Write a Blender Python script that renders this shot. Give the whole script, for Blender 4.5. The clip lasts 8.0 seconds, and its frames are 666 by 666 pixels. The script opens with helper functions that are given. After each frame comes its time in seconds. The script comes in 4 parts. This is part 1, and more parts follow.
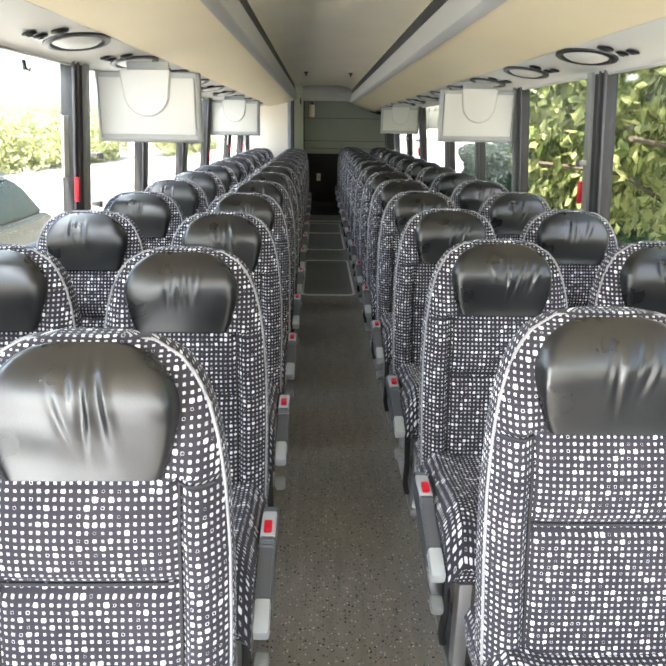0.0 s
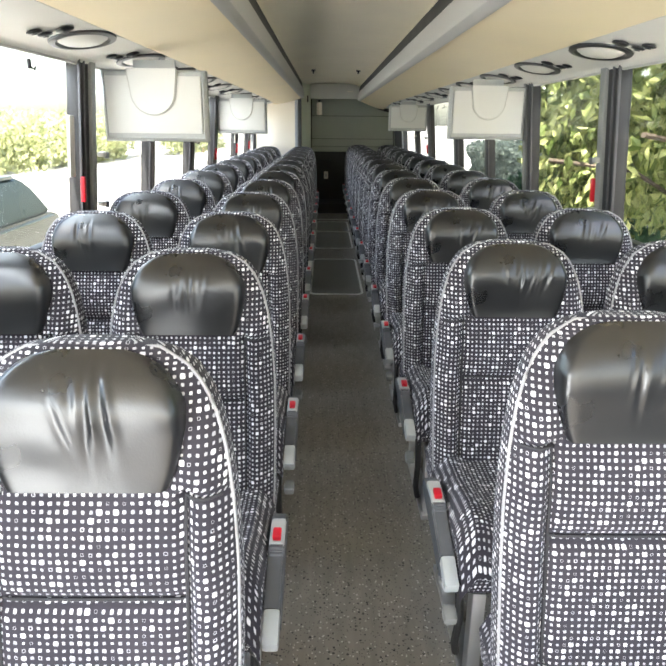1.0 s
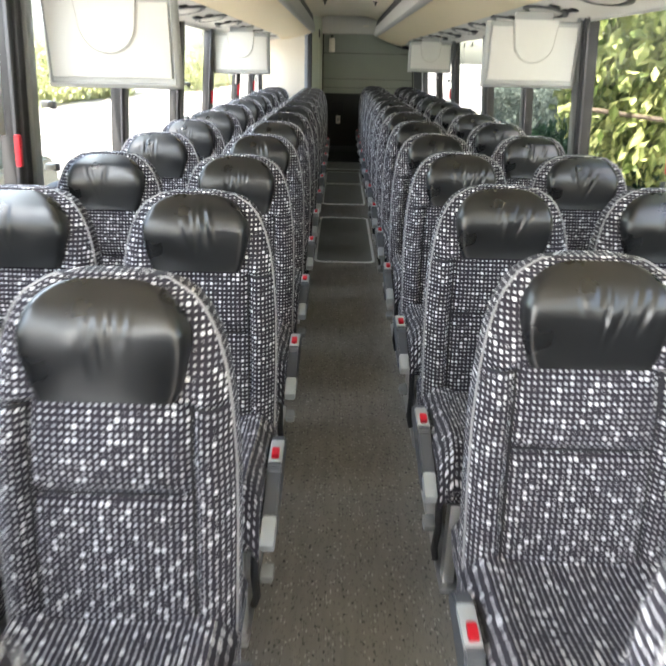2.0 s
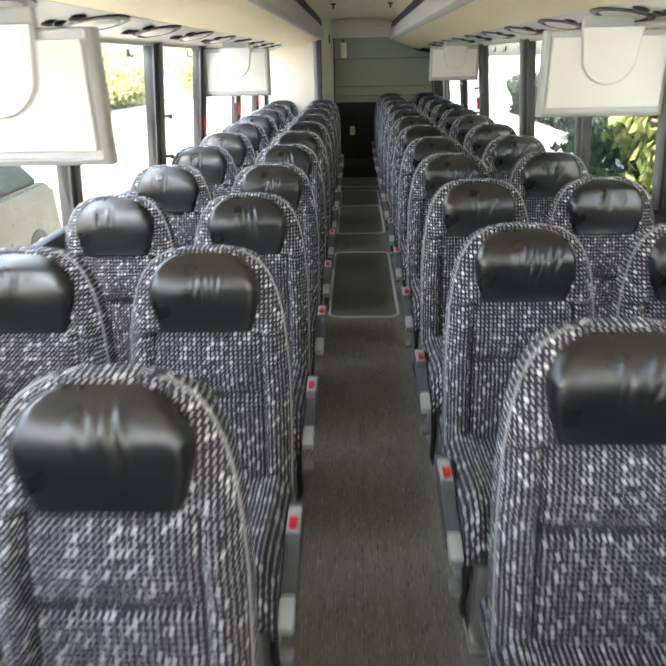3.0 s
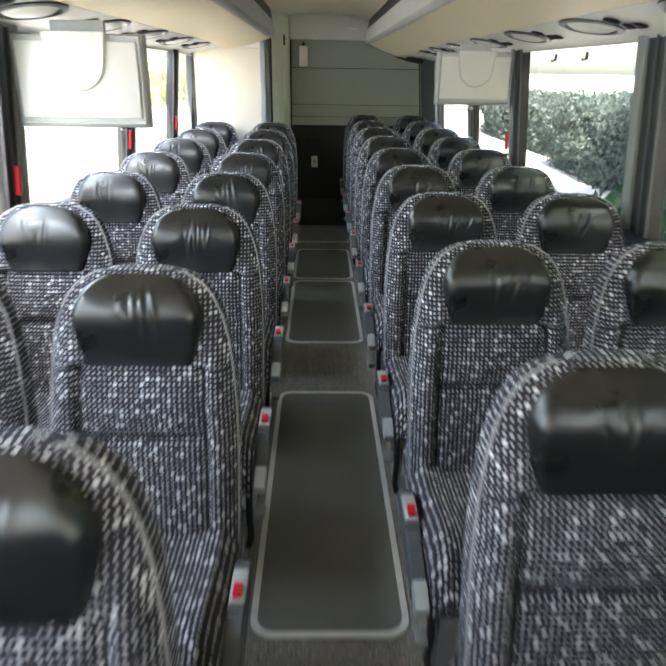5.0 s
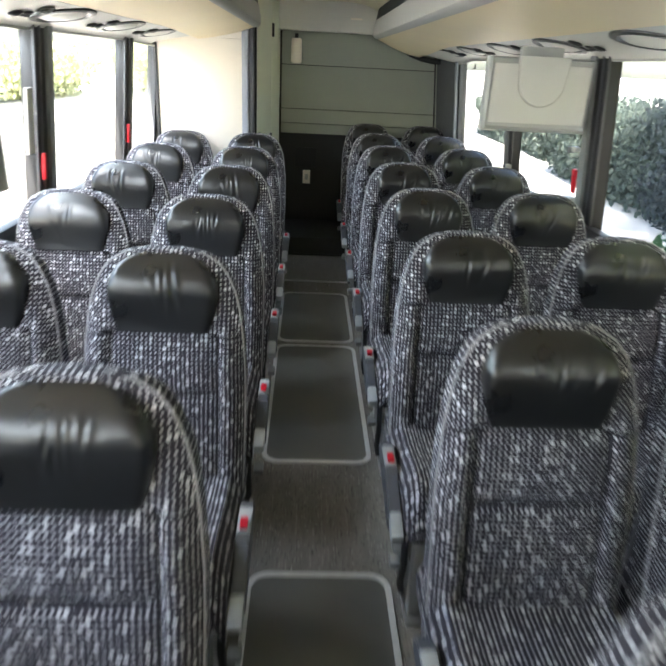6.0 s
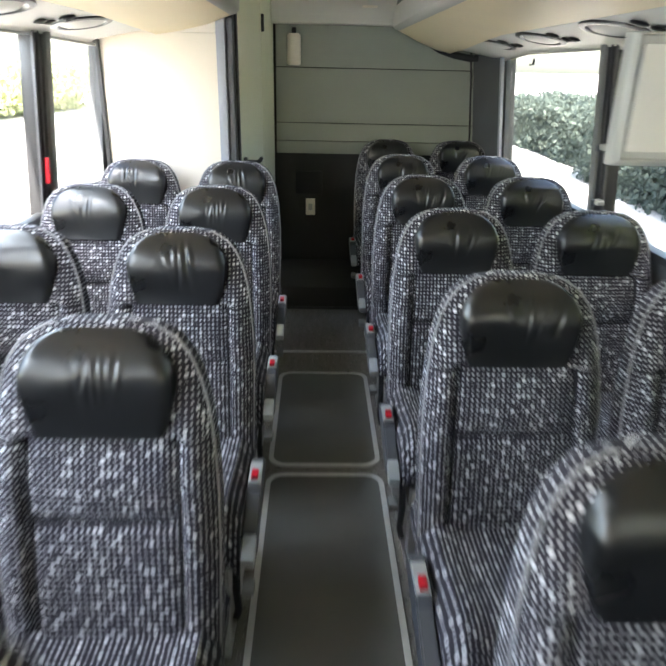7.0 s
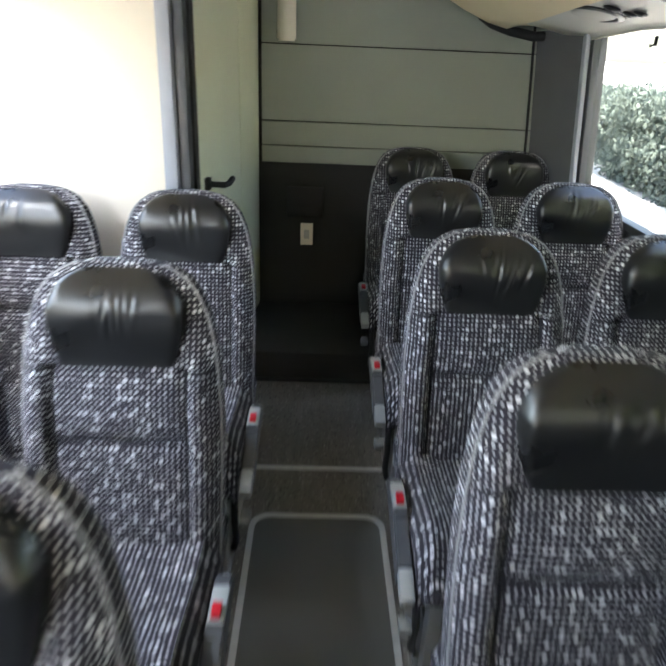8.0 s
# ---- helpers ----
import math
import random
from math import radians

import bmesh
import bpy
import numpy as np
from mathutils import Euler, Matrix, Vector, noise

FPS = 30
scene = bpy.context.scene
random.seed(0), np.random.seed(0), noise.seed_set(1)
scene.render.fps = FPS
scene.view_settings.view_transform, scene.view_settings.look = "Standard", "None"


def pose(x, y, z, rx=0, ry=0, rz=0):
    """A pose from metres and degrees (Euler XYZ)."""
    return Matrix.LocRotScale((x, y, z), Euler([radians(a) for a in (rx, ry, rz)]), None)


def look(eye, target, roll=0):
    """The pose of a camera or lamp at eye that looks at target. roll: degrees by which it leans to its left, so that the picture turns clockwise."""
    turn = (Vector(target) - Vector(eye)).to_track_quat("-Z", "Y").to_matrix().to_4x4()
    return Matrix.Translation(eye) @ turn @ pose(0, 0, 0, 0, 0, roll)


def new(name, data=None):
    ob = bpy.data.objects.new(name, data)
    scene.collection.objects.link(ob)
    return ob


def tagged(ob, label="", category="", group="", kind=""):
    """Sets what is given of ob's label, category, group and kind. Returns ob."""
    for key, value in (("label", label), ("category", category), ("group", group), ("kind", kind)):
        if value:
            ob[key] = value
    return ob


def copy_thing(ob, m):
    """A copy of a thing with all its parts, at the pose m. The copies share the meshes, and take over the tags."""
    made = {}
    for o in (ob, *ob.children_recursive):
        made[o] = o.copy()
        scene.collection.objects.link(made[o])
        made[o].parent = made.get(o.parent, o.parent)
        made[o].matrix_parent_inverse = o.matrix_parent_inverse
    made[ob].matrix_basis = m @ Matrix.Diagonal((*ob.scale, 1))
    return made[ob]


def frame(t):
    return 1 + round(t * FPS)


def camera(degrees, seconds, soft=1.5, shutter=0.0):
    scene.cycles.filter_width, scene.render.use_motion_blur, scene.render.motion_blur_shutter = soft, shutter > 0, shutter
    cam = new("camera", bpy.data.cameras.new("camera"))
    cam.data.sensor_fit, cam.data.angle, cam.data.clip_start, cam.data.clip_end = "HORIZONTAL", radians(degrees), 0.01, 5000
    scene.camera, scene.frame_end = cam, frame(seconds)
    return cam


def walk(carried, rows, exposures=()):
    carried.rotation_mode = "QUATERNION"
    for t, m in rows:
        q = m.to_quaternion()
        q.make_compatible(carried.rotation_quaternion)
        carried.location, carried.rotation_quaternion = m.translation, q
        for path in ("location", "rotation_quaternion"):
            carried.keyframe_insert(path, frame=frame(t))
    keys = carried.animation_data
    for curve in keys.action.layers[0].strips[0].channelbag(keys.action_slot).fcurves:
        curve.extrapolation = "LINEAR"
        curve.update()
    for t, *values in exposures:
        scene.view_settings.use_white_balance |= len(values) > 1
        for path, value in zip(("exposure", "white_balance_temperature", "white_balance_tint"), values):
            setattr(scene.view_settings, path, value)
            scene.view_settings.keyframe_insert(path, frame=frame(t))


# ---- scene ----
cam = camera(55.1, 8.0, soft=2.0, shutter=0.5)
PATH = [
    (0, (-0.093, -0.134, 1.41), (-0.043, 1.769, 0.795), 0.9),
    (0.5, (-0.091, -0.12, 1.41), (-0.056, 1.78, 0.787), 0.5),
    (1, (-0.099, -0.094, 1.411), (-0.072, 1.806, 0.79), 0.6),
    (1.2, (-0.099, -0.072, 1.414), (-0.075, 1.835, 0.811), 0.5),
    (2.3, (-0.052, 0.786, 1.471), (-0.063, 2.597, 0.623), 1.5),
    (2.5, (-0.057, 0.919, 1.518), (-0.089, 2.725, 0.658), 0.8),
    (3, (-0.046, 1.43, 1.558), (-0.119, 3.266, 0.768), -1.2),
    (3.5, (-0.035, 2.036, 1.554), (-0.066, 3.876, 0.772), -0.2),
    (4, (-0.038, 2.654, 1.554), (-0.029, 4.504, 0.794), -0.1),
    (4.2, (-0.032, 2.905, 1.53), (-0.004, 4.759, 0.781), 0.9),
    (5.3, (-0.044, 4.293, 1.527), (0.014, 6.134, 0.747), 1.1),
    (5.5, (-0.051, 4.537, 1.553), (0.009, 6.369, 0.753), 2.2),
    (6, (-0.074, 5.174, 1.582), (0.021, 7.013, 0.802), 3.0),
    (6.5, (-0.05, 5.862, 1.544), (-0.049, 7.707, 0.772), 2.2),
    (7, (-0.043, 6.487, 1.548), (0.014, 8.334, 0.781), 1.3),
    (7.5, (-0.04, 7.154, 1.541), (-0.026, 8.983, 0.733), 1.4),
    (8, (-0.027, 7.813, 1.53), (0.032, 9.64, 0.719), 2.5),
]
walk(cam, [(t, look(eye, target, roll)) for t, eye, target, roll in PATH], exposures=[
    (0.0, 2.97, 6350, 10), (1.2, 3.0, 6350, 10), (2.5, 3.3, 6450, 11), (3.5, 3.2, 6350, 9), (4.2, 3.25, 6300, 9), (5.5, 3.52, 6300, 10), (6.5, 3.67, 6300, 11), (8.0, 3.85, 6300, 12)])

# ---- light: hazy summer daylight, sun high ahead of the coach ----
world = bpy.data.worlds.new("sky")
scene.world = world
world.use_nodes = True
wn = world.node_tree
sky = wn.nodes.new("ShaderNodeTexSky")
sky.sky_type, sky.sun_disc = "NISHITA", False
sky.sun_elevation, sky.sun_rotation = radians(52), radians(184)
sky.dust_density, sky.air_density = 3.0, 1.2
wn.links.new(sky.outputs[0], wn.nodes["Background"].inputs[0])
wn.nodes["Background"].inputs[1].default_value = 0.15
sun = new("sun", bpy.data.lights.new("sun", "SUN"))
sun.data.energy, sun.data.angle, sun.data.color = 5.0, radians(0.6), (1.0, 0.94, 0.85)
SUN_FROM = Vector((-math.sin(radians(4)) * math.cos(radians(52)), -math.cos(radians(4)) * math.cos(radians(52)), math.sin(radians(52))))
sun.matrix_world = look(SUN_FROM * 30, (0, 0, 0))

# added fill lamp, standing in for yard sky in the upper west windows
fill_west = new("window_fill", bpy.data.lights.new("window_fill", "AREA"))
fill_west.data.shape, fill_west.data.size, fill_west.data.size_y = "RECTANGLE", 11.0, 0.13
fill_west.data.energy, fill_west.data.color = 12.0, (0.84, 0.93, 1.0)
fill_west.matrix_world = look((-1.262, 4.1, 1.59), (-0.83, 4.1, 0.9))
# added fill lamp for the front-left seats, in the unseen glazed entrance door
fill_door = new("door_fill", bpy.data.lights.new("door_fill", "AREA"))
fill_door.data.shape, fill_door.data.size, fill_door.data.size_y = "RECTANGLE", 1.4, 1.5
fill_door.data.energy, fill_door.data.color = 22.0, (0.95, 0.97, 1.0)
fill_door.matrix_world = look((-1.275, -1.08, 0.84), (0, -1.08, 0.84))


# ---- materials ----
def mat(name, color=(0.5, 0.5, 0.5), rough=0.6, metal=0.0, vary=0.12, scale=6.0, grain=0.0, grain_scale=300.0, spec=0.5):
    """A painted, moulded or metal surface with patchy colour, uneven gloss and a fine grain."""
    m = bpy.data.materials.new(name)
    m.use_nodes = True
    nt = m.node_tree
    b = nt.nodes["Principled BSDF"]
    b.inputs["Metallic"].default_value = metal
    b.inputs["Specular IOR Level"].default_value = spec
    tc = nt.nodes.new("ShaderNodeTexCoord")
    n1 = nt.nodes.new("ShaderNodeTexNoise")
    n1.inputs["Scale"].default_value, n1.inputs["Detail"].default_value = scale, 5
    nt.links.new(tc.outputs["Object"], n1.inputs["Vector"])
    info = nt.nodes.new("ShaderNodeObjectInfo")
    add = nt.nodes.new("ShaderNodeMath")
    add.operation = "MULTIPLY_ADD"
    add.inputs[1].default_value = 0.25
    nt.links.new(info.outputs["Random"], add.inputs[0])
    nt.links.new(n1.outputs["Fac"], add.inputs[2])
    mix = nt.nodes.new("ShaderNodeMix")
    mix.data_type = "RGBA"
    mix.inputs[6].default_value = (*[c * (1 - vary) for c in color], 1)
    mix.inputs[7].default_value = (*[min(1, c * (1 + vary)) for c in color], 1)
    nt.links.new(add.outputs[0], mix.inputs[0])
    nt.links.new(mix.outputs[2], b.inputs["Base Color"])
    r = nt.nodes.new("ShaderNodeMapRange")
    r.inputs[3].default_value, r.inputs[4].default_value = max(0.02, rough - 0.08), min(1, rough + 0.08)
    nt.links.new(n1.outputs["Fac"], r.inputs[0])
    nt.links.new(r.outputs[0], b.inputs["Roughness"])
    if grain:
        n2 = nt.nodes.new("ShaderNodeTexNoise")
        n2.inputs["Scale"].default_value, n2.inputs["Detail"].default_value = grain_scale, 3
        nt.links.new(tc.outputs["Object"], n2.inputs["Vector"])
        bump = nt.nodes.new("ShaderNodeBump")
        bump.inputs["Strength"].default_value, bump.inputs["Distance"].default_value = grain, 0.002
        nt.links.new(n2.outputs["Fac"], bump.inputs["Height"])
        nt.links.new(bump.outputs[0], b.inputs["Normal"])
    return m


def math_node(nt, op, a, b=None, c=None):
    n = nt.nodes.new("ShaderNodeMath")
    n.operation = op
    for i, x in enumerate((a, b, c)):
        if x is None:
            continue
        if isinstance(x, (int, float)):
            n.inputs[i].default_value = x
        else:
            nt.links.new(x, n.inputs[i])
    return n.outputs[0]


def moquette(name, pitch=0.0126):
    """Woven plush: pale squares of uneven size, a few hollow ones, on a dark ground; UV is in metres."""
    m = bpy.data.materials.new(name)
    m.use_nodes = True
    nt = m.node_tree
    b = nt.nodes["Principled BSDF"]
    b.inputs["Roughness"].default_value = 0.95
    b.inputs["Specular IOR Level"].default_value = 0.15
    uv = nt.nodes.new("ShaderNodeUVMap")
    wob = nt.nodes.new("ShaderNodeTexNoise")
    wob.inputs["Scale"].default_value = 60
    nt.links.new(uv.outputs[0], wob.inputs["Vector"])
    wv = nt.nodes.new("ShaderNodeVectorMath")
    wv.operation = "MULTIPLY_ADD"
    wv.inputs[1].default_value = (0.004, 0.004, 0)
    nt.links.new(wob.outputs["Color"], wv.inputs[0])
    nt.links.new(uv.outputs[0], wv.inputs[2])
    sc = nt.nodes.new("ShaderNodeVectorMath")
    sc.operation = "SCALE"
    sc.inputs[3].default_value = 1 / pitch
    nt.links.new(wv.outputs[0], sc.inputs[0])
    fl = nt.nodes.new("ShaderNodeVectorMath")
    fl.operation = "FLOOR"
    nt.links.new(sc.outputs[0], fl.inputs[0])
    fr = nt.nodes.new("ShaderNodeVectorMath")
    fr.operation = "SUBTRACT"
    nt.links.new(sc.outputs[0], fr.inputs[0])
    nt.links.new(fl.outputs[0], fr.inputs[1])
    wn_ = nt.nodes.new("ShaderNodeTexWhiteNoise")
    wn_.noise_dimensions = "2D"
    nt.links.new(fl.outputs[0], wn_.inputs["Vector"])
    s = nt.nodes.new("ShaderNodeSeparateXYZ")
    nt.links.new(fr.outputs[0], s.inputs[0])
    dx = math_node(nt, "ABSOLUTE", math_node(nt, "SUBTRACT", s.outputs[0], 0.5))
    dy = math_node(nt, "ABSOLUTE", math_node(nt, "SUBTRACT", s.outputs[1], 0.5))
    d = math_node(nt, "POWER", math_node(nt, "ADD", math_node(nt, "POWER", dx, 4.0), math_node(nt, "POWER", dy, 4.0)), 0.25)
    rnd = wn_.outputs["Value"]
    big = math_node(nt, "GREATER_THAN", rnd, 0.86)
    size = math_node(nt, "MULTIPLY_ADD", big, 0.11, 0.150)
    wn2 = nt.nodes.new("ShaderNodeSeparateColor")
    nt.links.new(wn_.outputs["Color"], wn2.inputs[0])
    jit = math_node(nt, "MULTIPLY_ADD", wn2.outputs[1], 0.075, size)
    jit = math_node(nt, "MULTIPLY_ADD", wob.outputs["Fac"], 0.05, jit)
    dot = math_node(nt, "MULTIPLY", math_node(nt, "SUBTRACT", math_node(nt, "ADD", jit, 0.04), d), 12.0)
    dot = math_node(nt, "MINIMUM", math_node(nt, "MAXIMUM", dot, 0.0), 1.0)
    hollow = math_node(nt, "LESS_THAN", rnd, 0.07)
    core = math_node(nt, "LESS_THAN", d, 0.15)
    dot = math_node(nt, "SUBTRACT", dot, math_node(nt, "MULTIPLY", hollow, core))
    n2 = nt.nodes.new("ShaderNodeTexNoise")
    n2.inputs["Scale"].default_value, n2.inputs["Detail"].default_value = 9, 6
    nt.links.new(uv.outputs[0], n2.inputs["Vector"])
    white = nt.nodes.new("ShaderNodeMix")
    white.data_type = "RGBA"
    white.inputs[6].default_value, white.inputs[7].default_value = (0.33, 0.325, 0.345, 1), (0.80, 0.79, 0.82, 1)
    nt.links.new(math_node(nt, "MAXIMUM", big, math_node(nt, "MULTIPLY", wn2.outputs[2], 0.75)), white.inputs[0])
    dark = nt.nodes.new("ShaderNodeMix")
    dark.data_type = "RGBA"
    dark.inputs[6].default_value, dark.inputs[7].default_value = (0.023, 0.021, 0.027, 1), (0.050, 0.045, 0.054, 1)
    nt.links.new(n2.outputs["Fac"], dark.inputs[0])
    mix = nt.nodes.new("ShaderNodeMix")
    mix.data_type = "RGBA"
    nt.links.new(dot, mix.inputs[0])
    nt.links.new(dark.outputs[2], mix.inputs[6])
    nt.links.new(white.outputs[2], mix.inputs[7])
    nt.links.new(mix.outputs[2], b.inputs["Base Color"])
    # blue-tinted sheen lightens the plush, imitating sky haze on the left seats
    b.inputs["Sheen Weight"].default_value, b.inputs["Sheen Roughness"].default_value = 0.12, 0.45
    b.inputs["Sheen Tint"].default_value = (0.86, 0.9, 1.0, 1)
    fuzz = nt.nodes.new("ShaderNodeTexNoise")
    fuzz.inputs["Scale"].default_value = 900
    nt.links.new(uv.outputs[0], fuzz.inputs["Vector"])
    h = math_node(nt, "MULTIPLY_ADD", dot, 0.6, fuzz.outputs["Fac"])
    bump = nt.nodes.new("ShaderNodeBump")
    bump.inputs["Strength"].default_value, bump.inputs["Distance"].default_value = 0.5, 0.001
    nt.links.new(h, bump.inputs["Height"])
    nt.links.new(bump.outputs[0], b.inputs["Normal"])
    return m


def vinyl_floor():
    """Brown-grey safety vinyl with small dark and pale chips and faint lengthwise wear."""
    m = mat("floor vinyl", (0.180, 0.168, 0.148), 0.5, vary=0.22, scale=2.5)
    nt = m.node_tree
    b = nt.nodes["Principled BSDF"]
    base = b.inputs["Base Color"].links[0].from_socket
    tc = nt.nodes.new("ShaderNodeTexCoord")
    col = base
    for scale_, low, color, seed in ((75, 0.17, (0.012, 0.012, 0.013, 1), 0), (95, 0.17, (0.46, 0.44, 0.41, 1), 5), (160, 0.2, (0.05, 0.047, 0.042, 1), 9)):
        v = nt.nodes.new("ShaderNodeTexVoronoi")
        v.inputs["Scale"].default_value = scale_
        mp = nt.nodes.new("ShaderNodeMapping")
        mp.inputs["Location"].default_value = (seed, seed, 0)
        nt.links.new(tc.outputs["Object"], mp.inputs["Vector"])
        nt.links.new(mp.outputs[0], v.inputs["Vector"])
        near = math_node(nt, "LESS_THAN", v.outputs["Distance"], low * 1.6)
        sx = nt.nodes.new("ShaderNodeSeparateColor")
        nt.links.new(v.outputs["Color"], sx.inputs[0])
        few = math_node(nt, "GREATER_THAN", sx.outputs[0], 0.72)
        mk = math_node(nt, "MULTIPLY", near, few)
        mx = nt.nodes.new("ShaderNodeMix")
        mx.data_type = "RGBA"
        nt.links.new(mk, mx.inputs[0])
        nt.links.new(col, mx.inputs[6])
        mx.inputs[7].default_value = color
        col = mx.outputs[2]
    st = nt.nodes.new("ShaderNodeTexNoise")
    st.inputs["Scale"].default_value, st.inputs["Detail"].default_value = 1.0, 6
    mp = nt.nodes.new("ShaderNodeMapping")
    mp.inputs["Scale"].default_value = (30, 5, 1)
    nt.links.new(tc.outputs["Object"], mp.inputs["Vector"])
    nt.links.new(mp.outputs[0], st.inputs["Vector"])
    mx = nt.nodes.new("ShaderNodeMix")
    mx.data_type, mx.blend_type = "RGBA", "OVERLAY"
    mx.inputs[0].default_value = 0.32
    nt.links.new(col, mx.inputs[6])
    nt.links.new(st.outputs["Fac"], mx.inputs[7])
    nt.links.new(mx.outputs[2], b.inputs["Base Color"])
    return m


def leather():
    m = mat("black leather", (0.009, 0.0092, 0.0098), 0.29, vary=0.3, scale=9, grain=0.10, grain_scale=260, spec=0.8)
    return m


def glass():
    m = bpy.data.materials.new("window glass")
    m.use_nodes = True
    nt = m.node_tree
    out = nt.nodes["Material Output"]
    tr = nt.nodes.new("ShaderNodeBsdfTransparent")
    tr.inputs[0].default_value = (0.86, 0.86, 0.84, 1)
    gl = nt.nodes.new("ShaderNodeBsdfGlossy")
    gl.inputs["Roughness"].default_value = 0.02
    fr = nt.nodes.new("ShaderNodeLayerWeight")
    fr.inputs[0].default_value = 0.5
    gloss = math_node(nt, "MULTIPLY_ADD", math_node(nt, "POWER", fr.outputs["Facing"], 5.0), 0.55, 0.03)
    mx = nt.nodes.new("ShaderNodeMixShader")
    nt.links.new(gloss, mx.inputs[0])
    nt.links.new(tr.outputs[0], mx.inputs[1])
    nt.links.new(gl.outputs[0], mx.inputs[2])
    nt.links.new(mx.outputs[0], out.inputs[0])
    return m


def leaf_mat(name, dark, light, rough=0.5, spec=0.5):
    m = bpy.data.materials.new(name)
    m.use_nodes = True
    nt = m.node_tree
    b = nt.nodes["Principled BSDF"]
    b.inputs["Roughness"].default_value, b.inputs["Specular IOR Level"].default_value = rough, spec
    geo = nt.nodes.new("ShaderNodeNewGeometry")
    mx = nt.nodes.new("ShaderNodeMix")
    mx.data_type = "RGBA"
    mx.inputs[6].default_value, mx.inputs[7].default_value = (*dark, 1), (*light, 1)
    nt.links.new(geo.outputs["Random Per Island"], mx.inputs[0])
    nt.links.new(mx.outputs[2], b.inputs["Base Color"])
    tl = nt.nodes.new("ShaderNodeBsdfTranslucent")
    nt.links.new(mx.outputs[2], tl.inputs[0])
    ms = nt.nodes.new("ShaderNodeMixShader")
    ms.inputs[0].default_value = 0.45
    nt.links.new(b.outputs[0], ms.inputs[1])
    nt.links.new(tl.outputs[0], ms.inputs[2])
    nt.links.new(ms.outputs[0], nt.nodes["Material Output"].inputs[0])
    return m


FABRIC = moquette("moquette")
LEATHER = leather()
SEAM = mat("dark seam thread", (0.03, 0.029, 0.033), 0.9, vary=0.2)
PIPING = mat("grey piping", (0.28, 0.275, 0.285), 0.6, vary=0.1)
SHELL = mat("seat back plastic", (0.06, 0.06, 0.065), 0.5, grain=0.2)
ARM_GREY = mat("arm grey plastic", (0.085, 0.09, 0.10), 0.45, vary=0.12, scale=14, grain=0.1)
ARM_PALE = mat("arm pale plastic", (0.40, 0.42, 0.42), 0.4, vary=0.1, scale=14)
RED = mat("red plastic", (0.55, 0.008, 0.022), 0.35, vary=0.1)
STEEL = mat("brushed steel", (0.5, 0.5, 0.5), 0.35, metal=0.9, vary=0.15)
BLACK = mat("black rubber", (0.012, 0.012, 0.013), 0.55, vary=0.3)
DARK_TRIM = mat("dark grey trim", (0.022, 0.023, 0.024), 0.5, vary=0.2)
PILLAR_GREY = mat("pillar grey plastic", (0.20, 0.205, 0.20), 0.5, vary=0.15, grain=0.15)
FLOOR = vinyl_floor()
HATCH = mat("hatch vinyl", (0.145, 0.145, 0.128), 0.42, vary=0.18, scale=4, grain=0.15)
ALU = mat("aluminium strip", (0.66, 0.66, 0.64), 0.4, metal=0.25, vary=0.2, scale=30)
CREAM = mat("cream bin laminate", (0.80, 0.69, 0.47), 0.5, vary=0.07, scale=2.5, grain=0.1)
PANEL = mat("pale grey service panel", (0.62, 0.61, 0.57), 0.5, vary=0.06, scale=3)
CEILING = mat("ceiling lining", (0.80, 0.75, 0.61), 0.8, vary=0.08, scale=2.0, grain=0.3)
LIP = mat("bin lip", (0.45, 0.44, 0.41), 0.4, vary=0.08)
WALL = mat("wall carpet grey", (0.10, 0.105, 0.11), 0.9, vary=0.15, grain=0.5)
REAR_PALE = mat("rear wall grey laminate", (0.29, 0.31, 0.265), 0.6, vary=0.12, scale=2.0, grain=0.15)
REAR_DARK = mat("rear dark carpet", (0.035, 0.034, 0.032), 0.9, vary=0.3, scale=3, grain=0.5)
WHITE = mat("white panel", (0.80, 0.74, 0.64), 0.55, vary=0.04, scale=2.0)
GREENISH = mat("toilet door laminate", (0.68, 0.70, 0.54), 0.45, vary=0.12, scale=2.0)
FRAME_GREY = mat("grey door frame", (0.33, 0.35, 0.40), 0.45, vary=0.08)
MONITOR_RIM = mat("silver monitor rim", (0.38, 0.39, 0.38), 0.35, vary=0.06, scale=6)
MONITOR = mat("monitor casing", (0.58, 0.58, 0.55), 0.45, vary=0.05, scale=5)
RING = mat("black vent ring", (0.015, 0.015, 0.015), 0.35, vary=0.2)
LENS = mat("lamp lens", (0.55, 0.55, 0.5), 0.3, vary=0.1)
GLASS = glass()


# ---- mesh helpers ----
def part(name, bm, material, parent=None, label="", smooth=True, at=None):
    me = bpy.data.meshes.new(name)
    bm.normal_update()
    bm.to_mesh(me)
    bm.free()
    me.materials.append(material)
    if smooth:
        me.polygons.foreach_set("use_smooth", [True] * len(me.polygons))
        me.set_sharp_from_angle(angle=radians(38))
    ob = new(name, me)
    if parent:
        ob.parent = parent
    if at is not None:
        ob.matrix_basis = at
    if label:
        tagged(ob, label=label)
    return ob


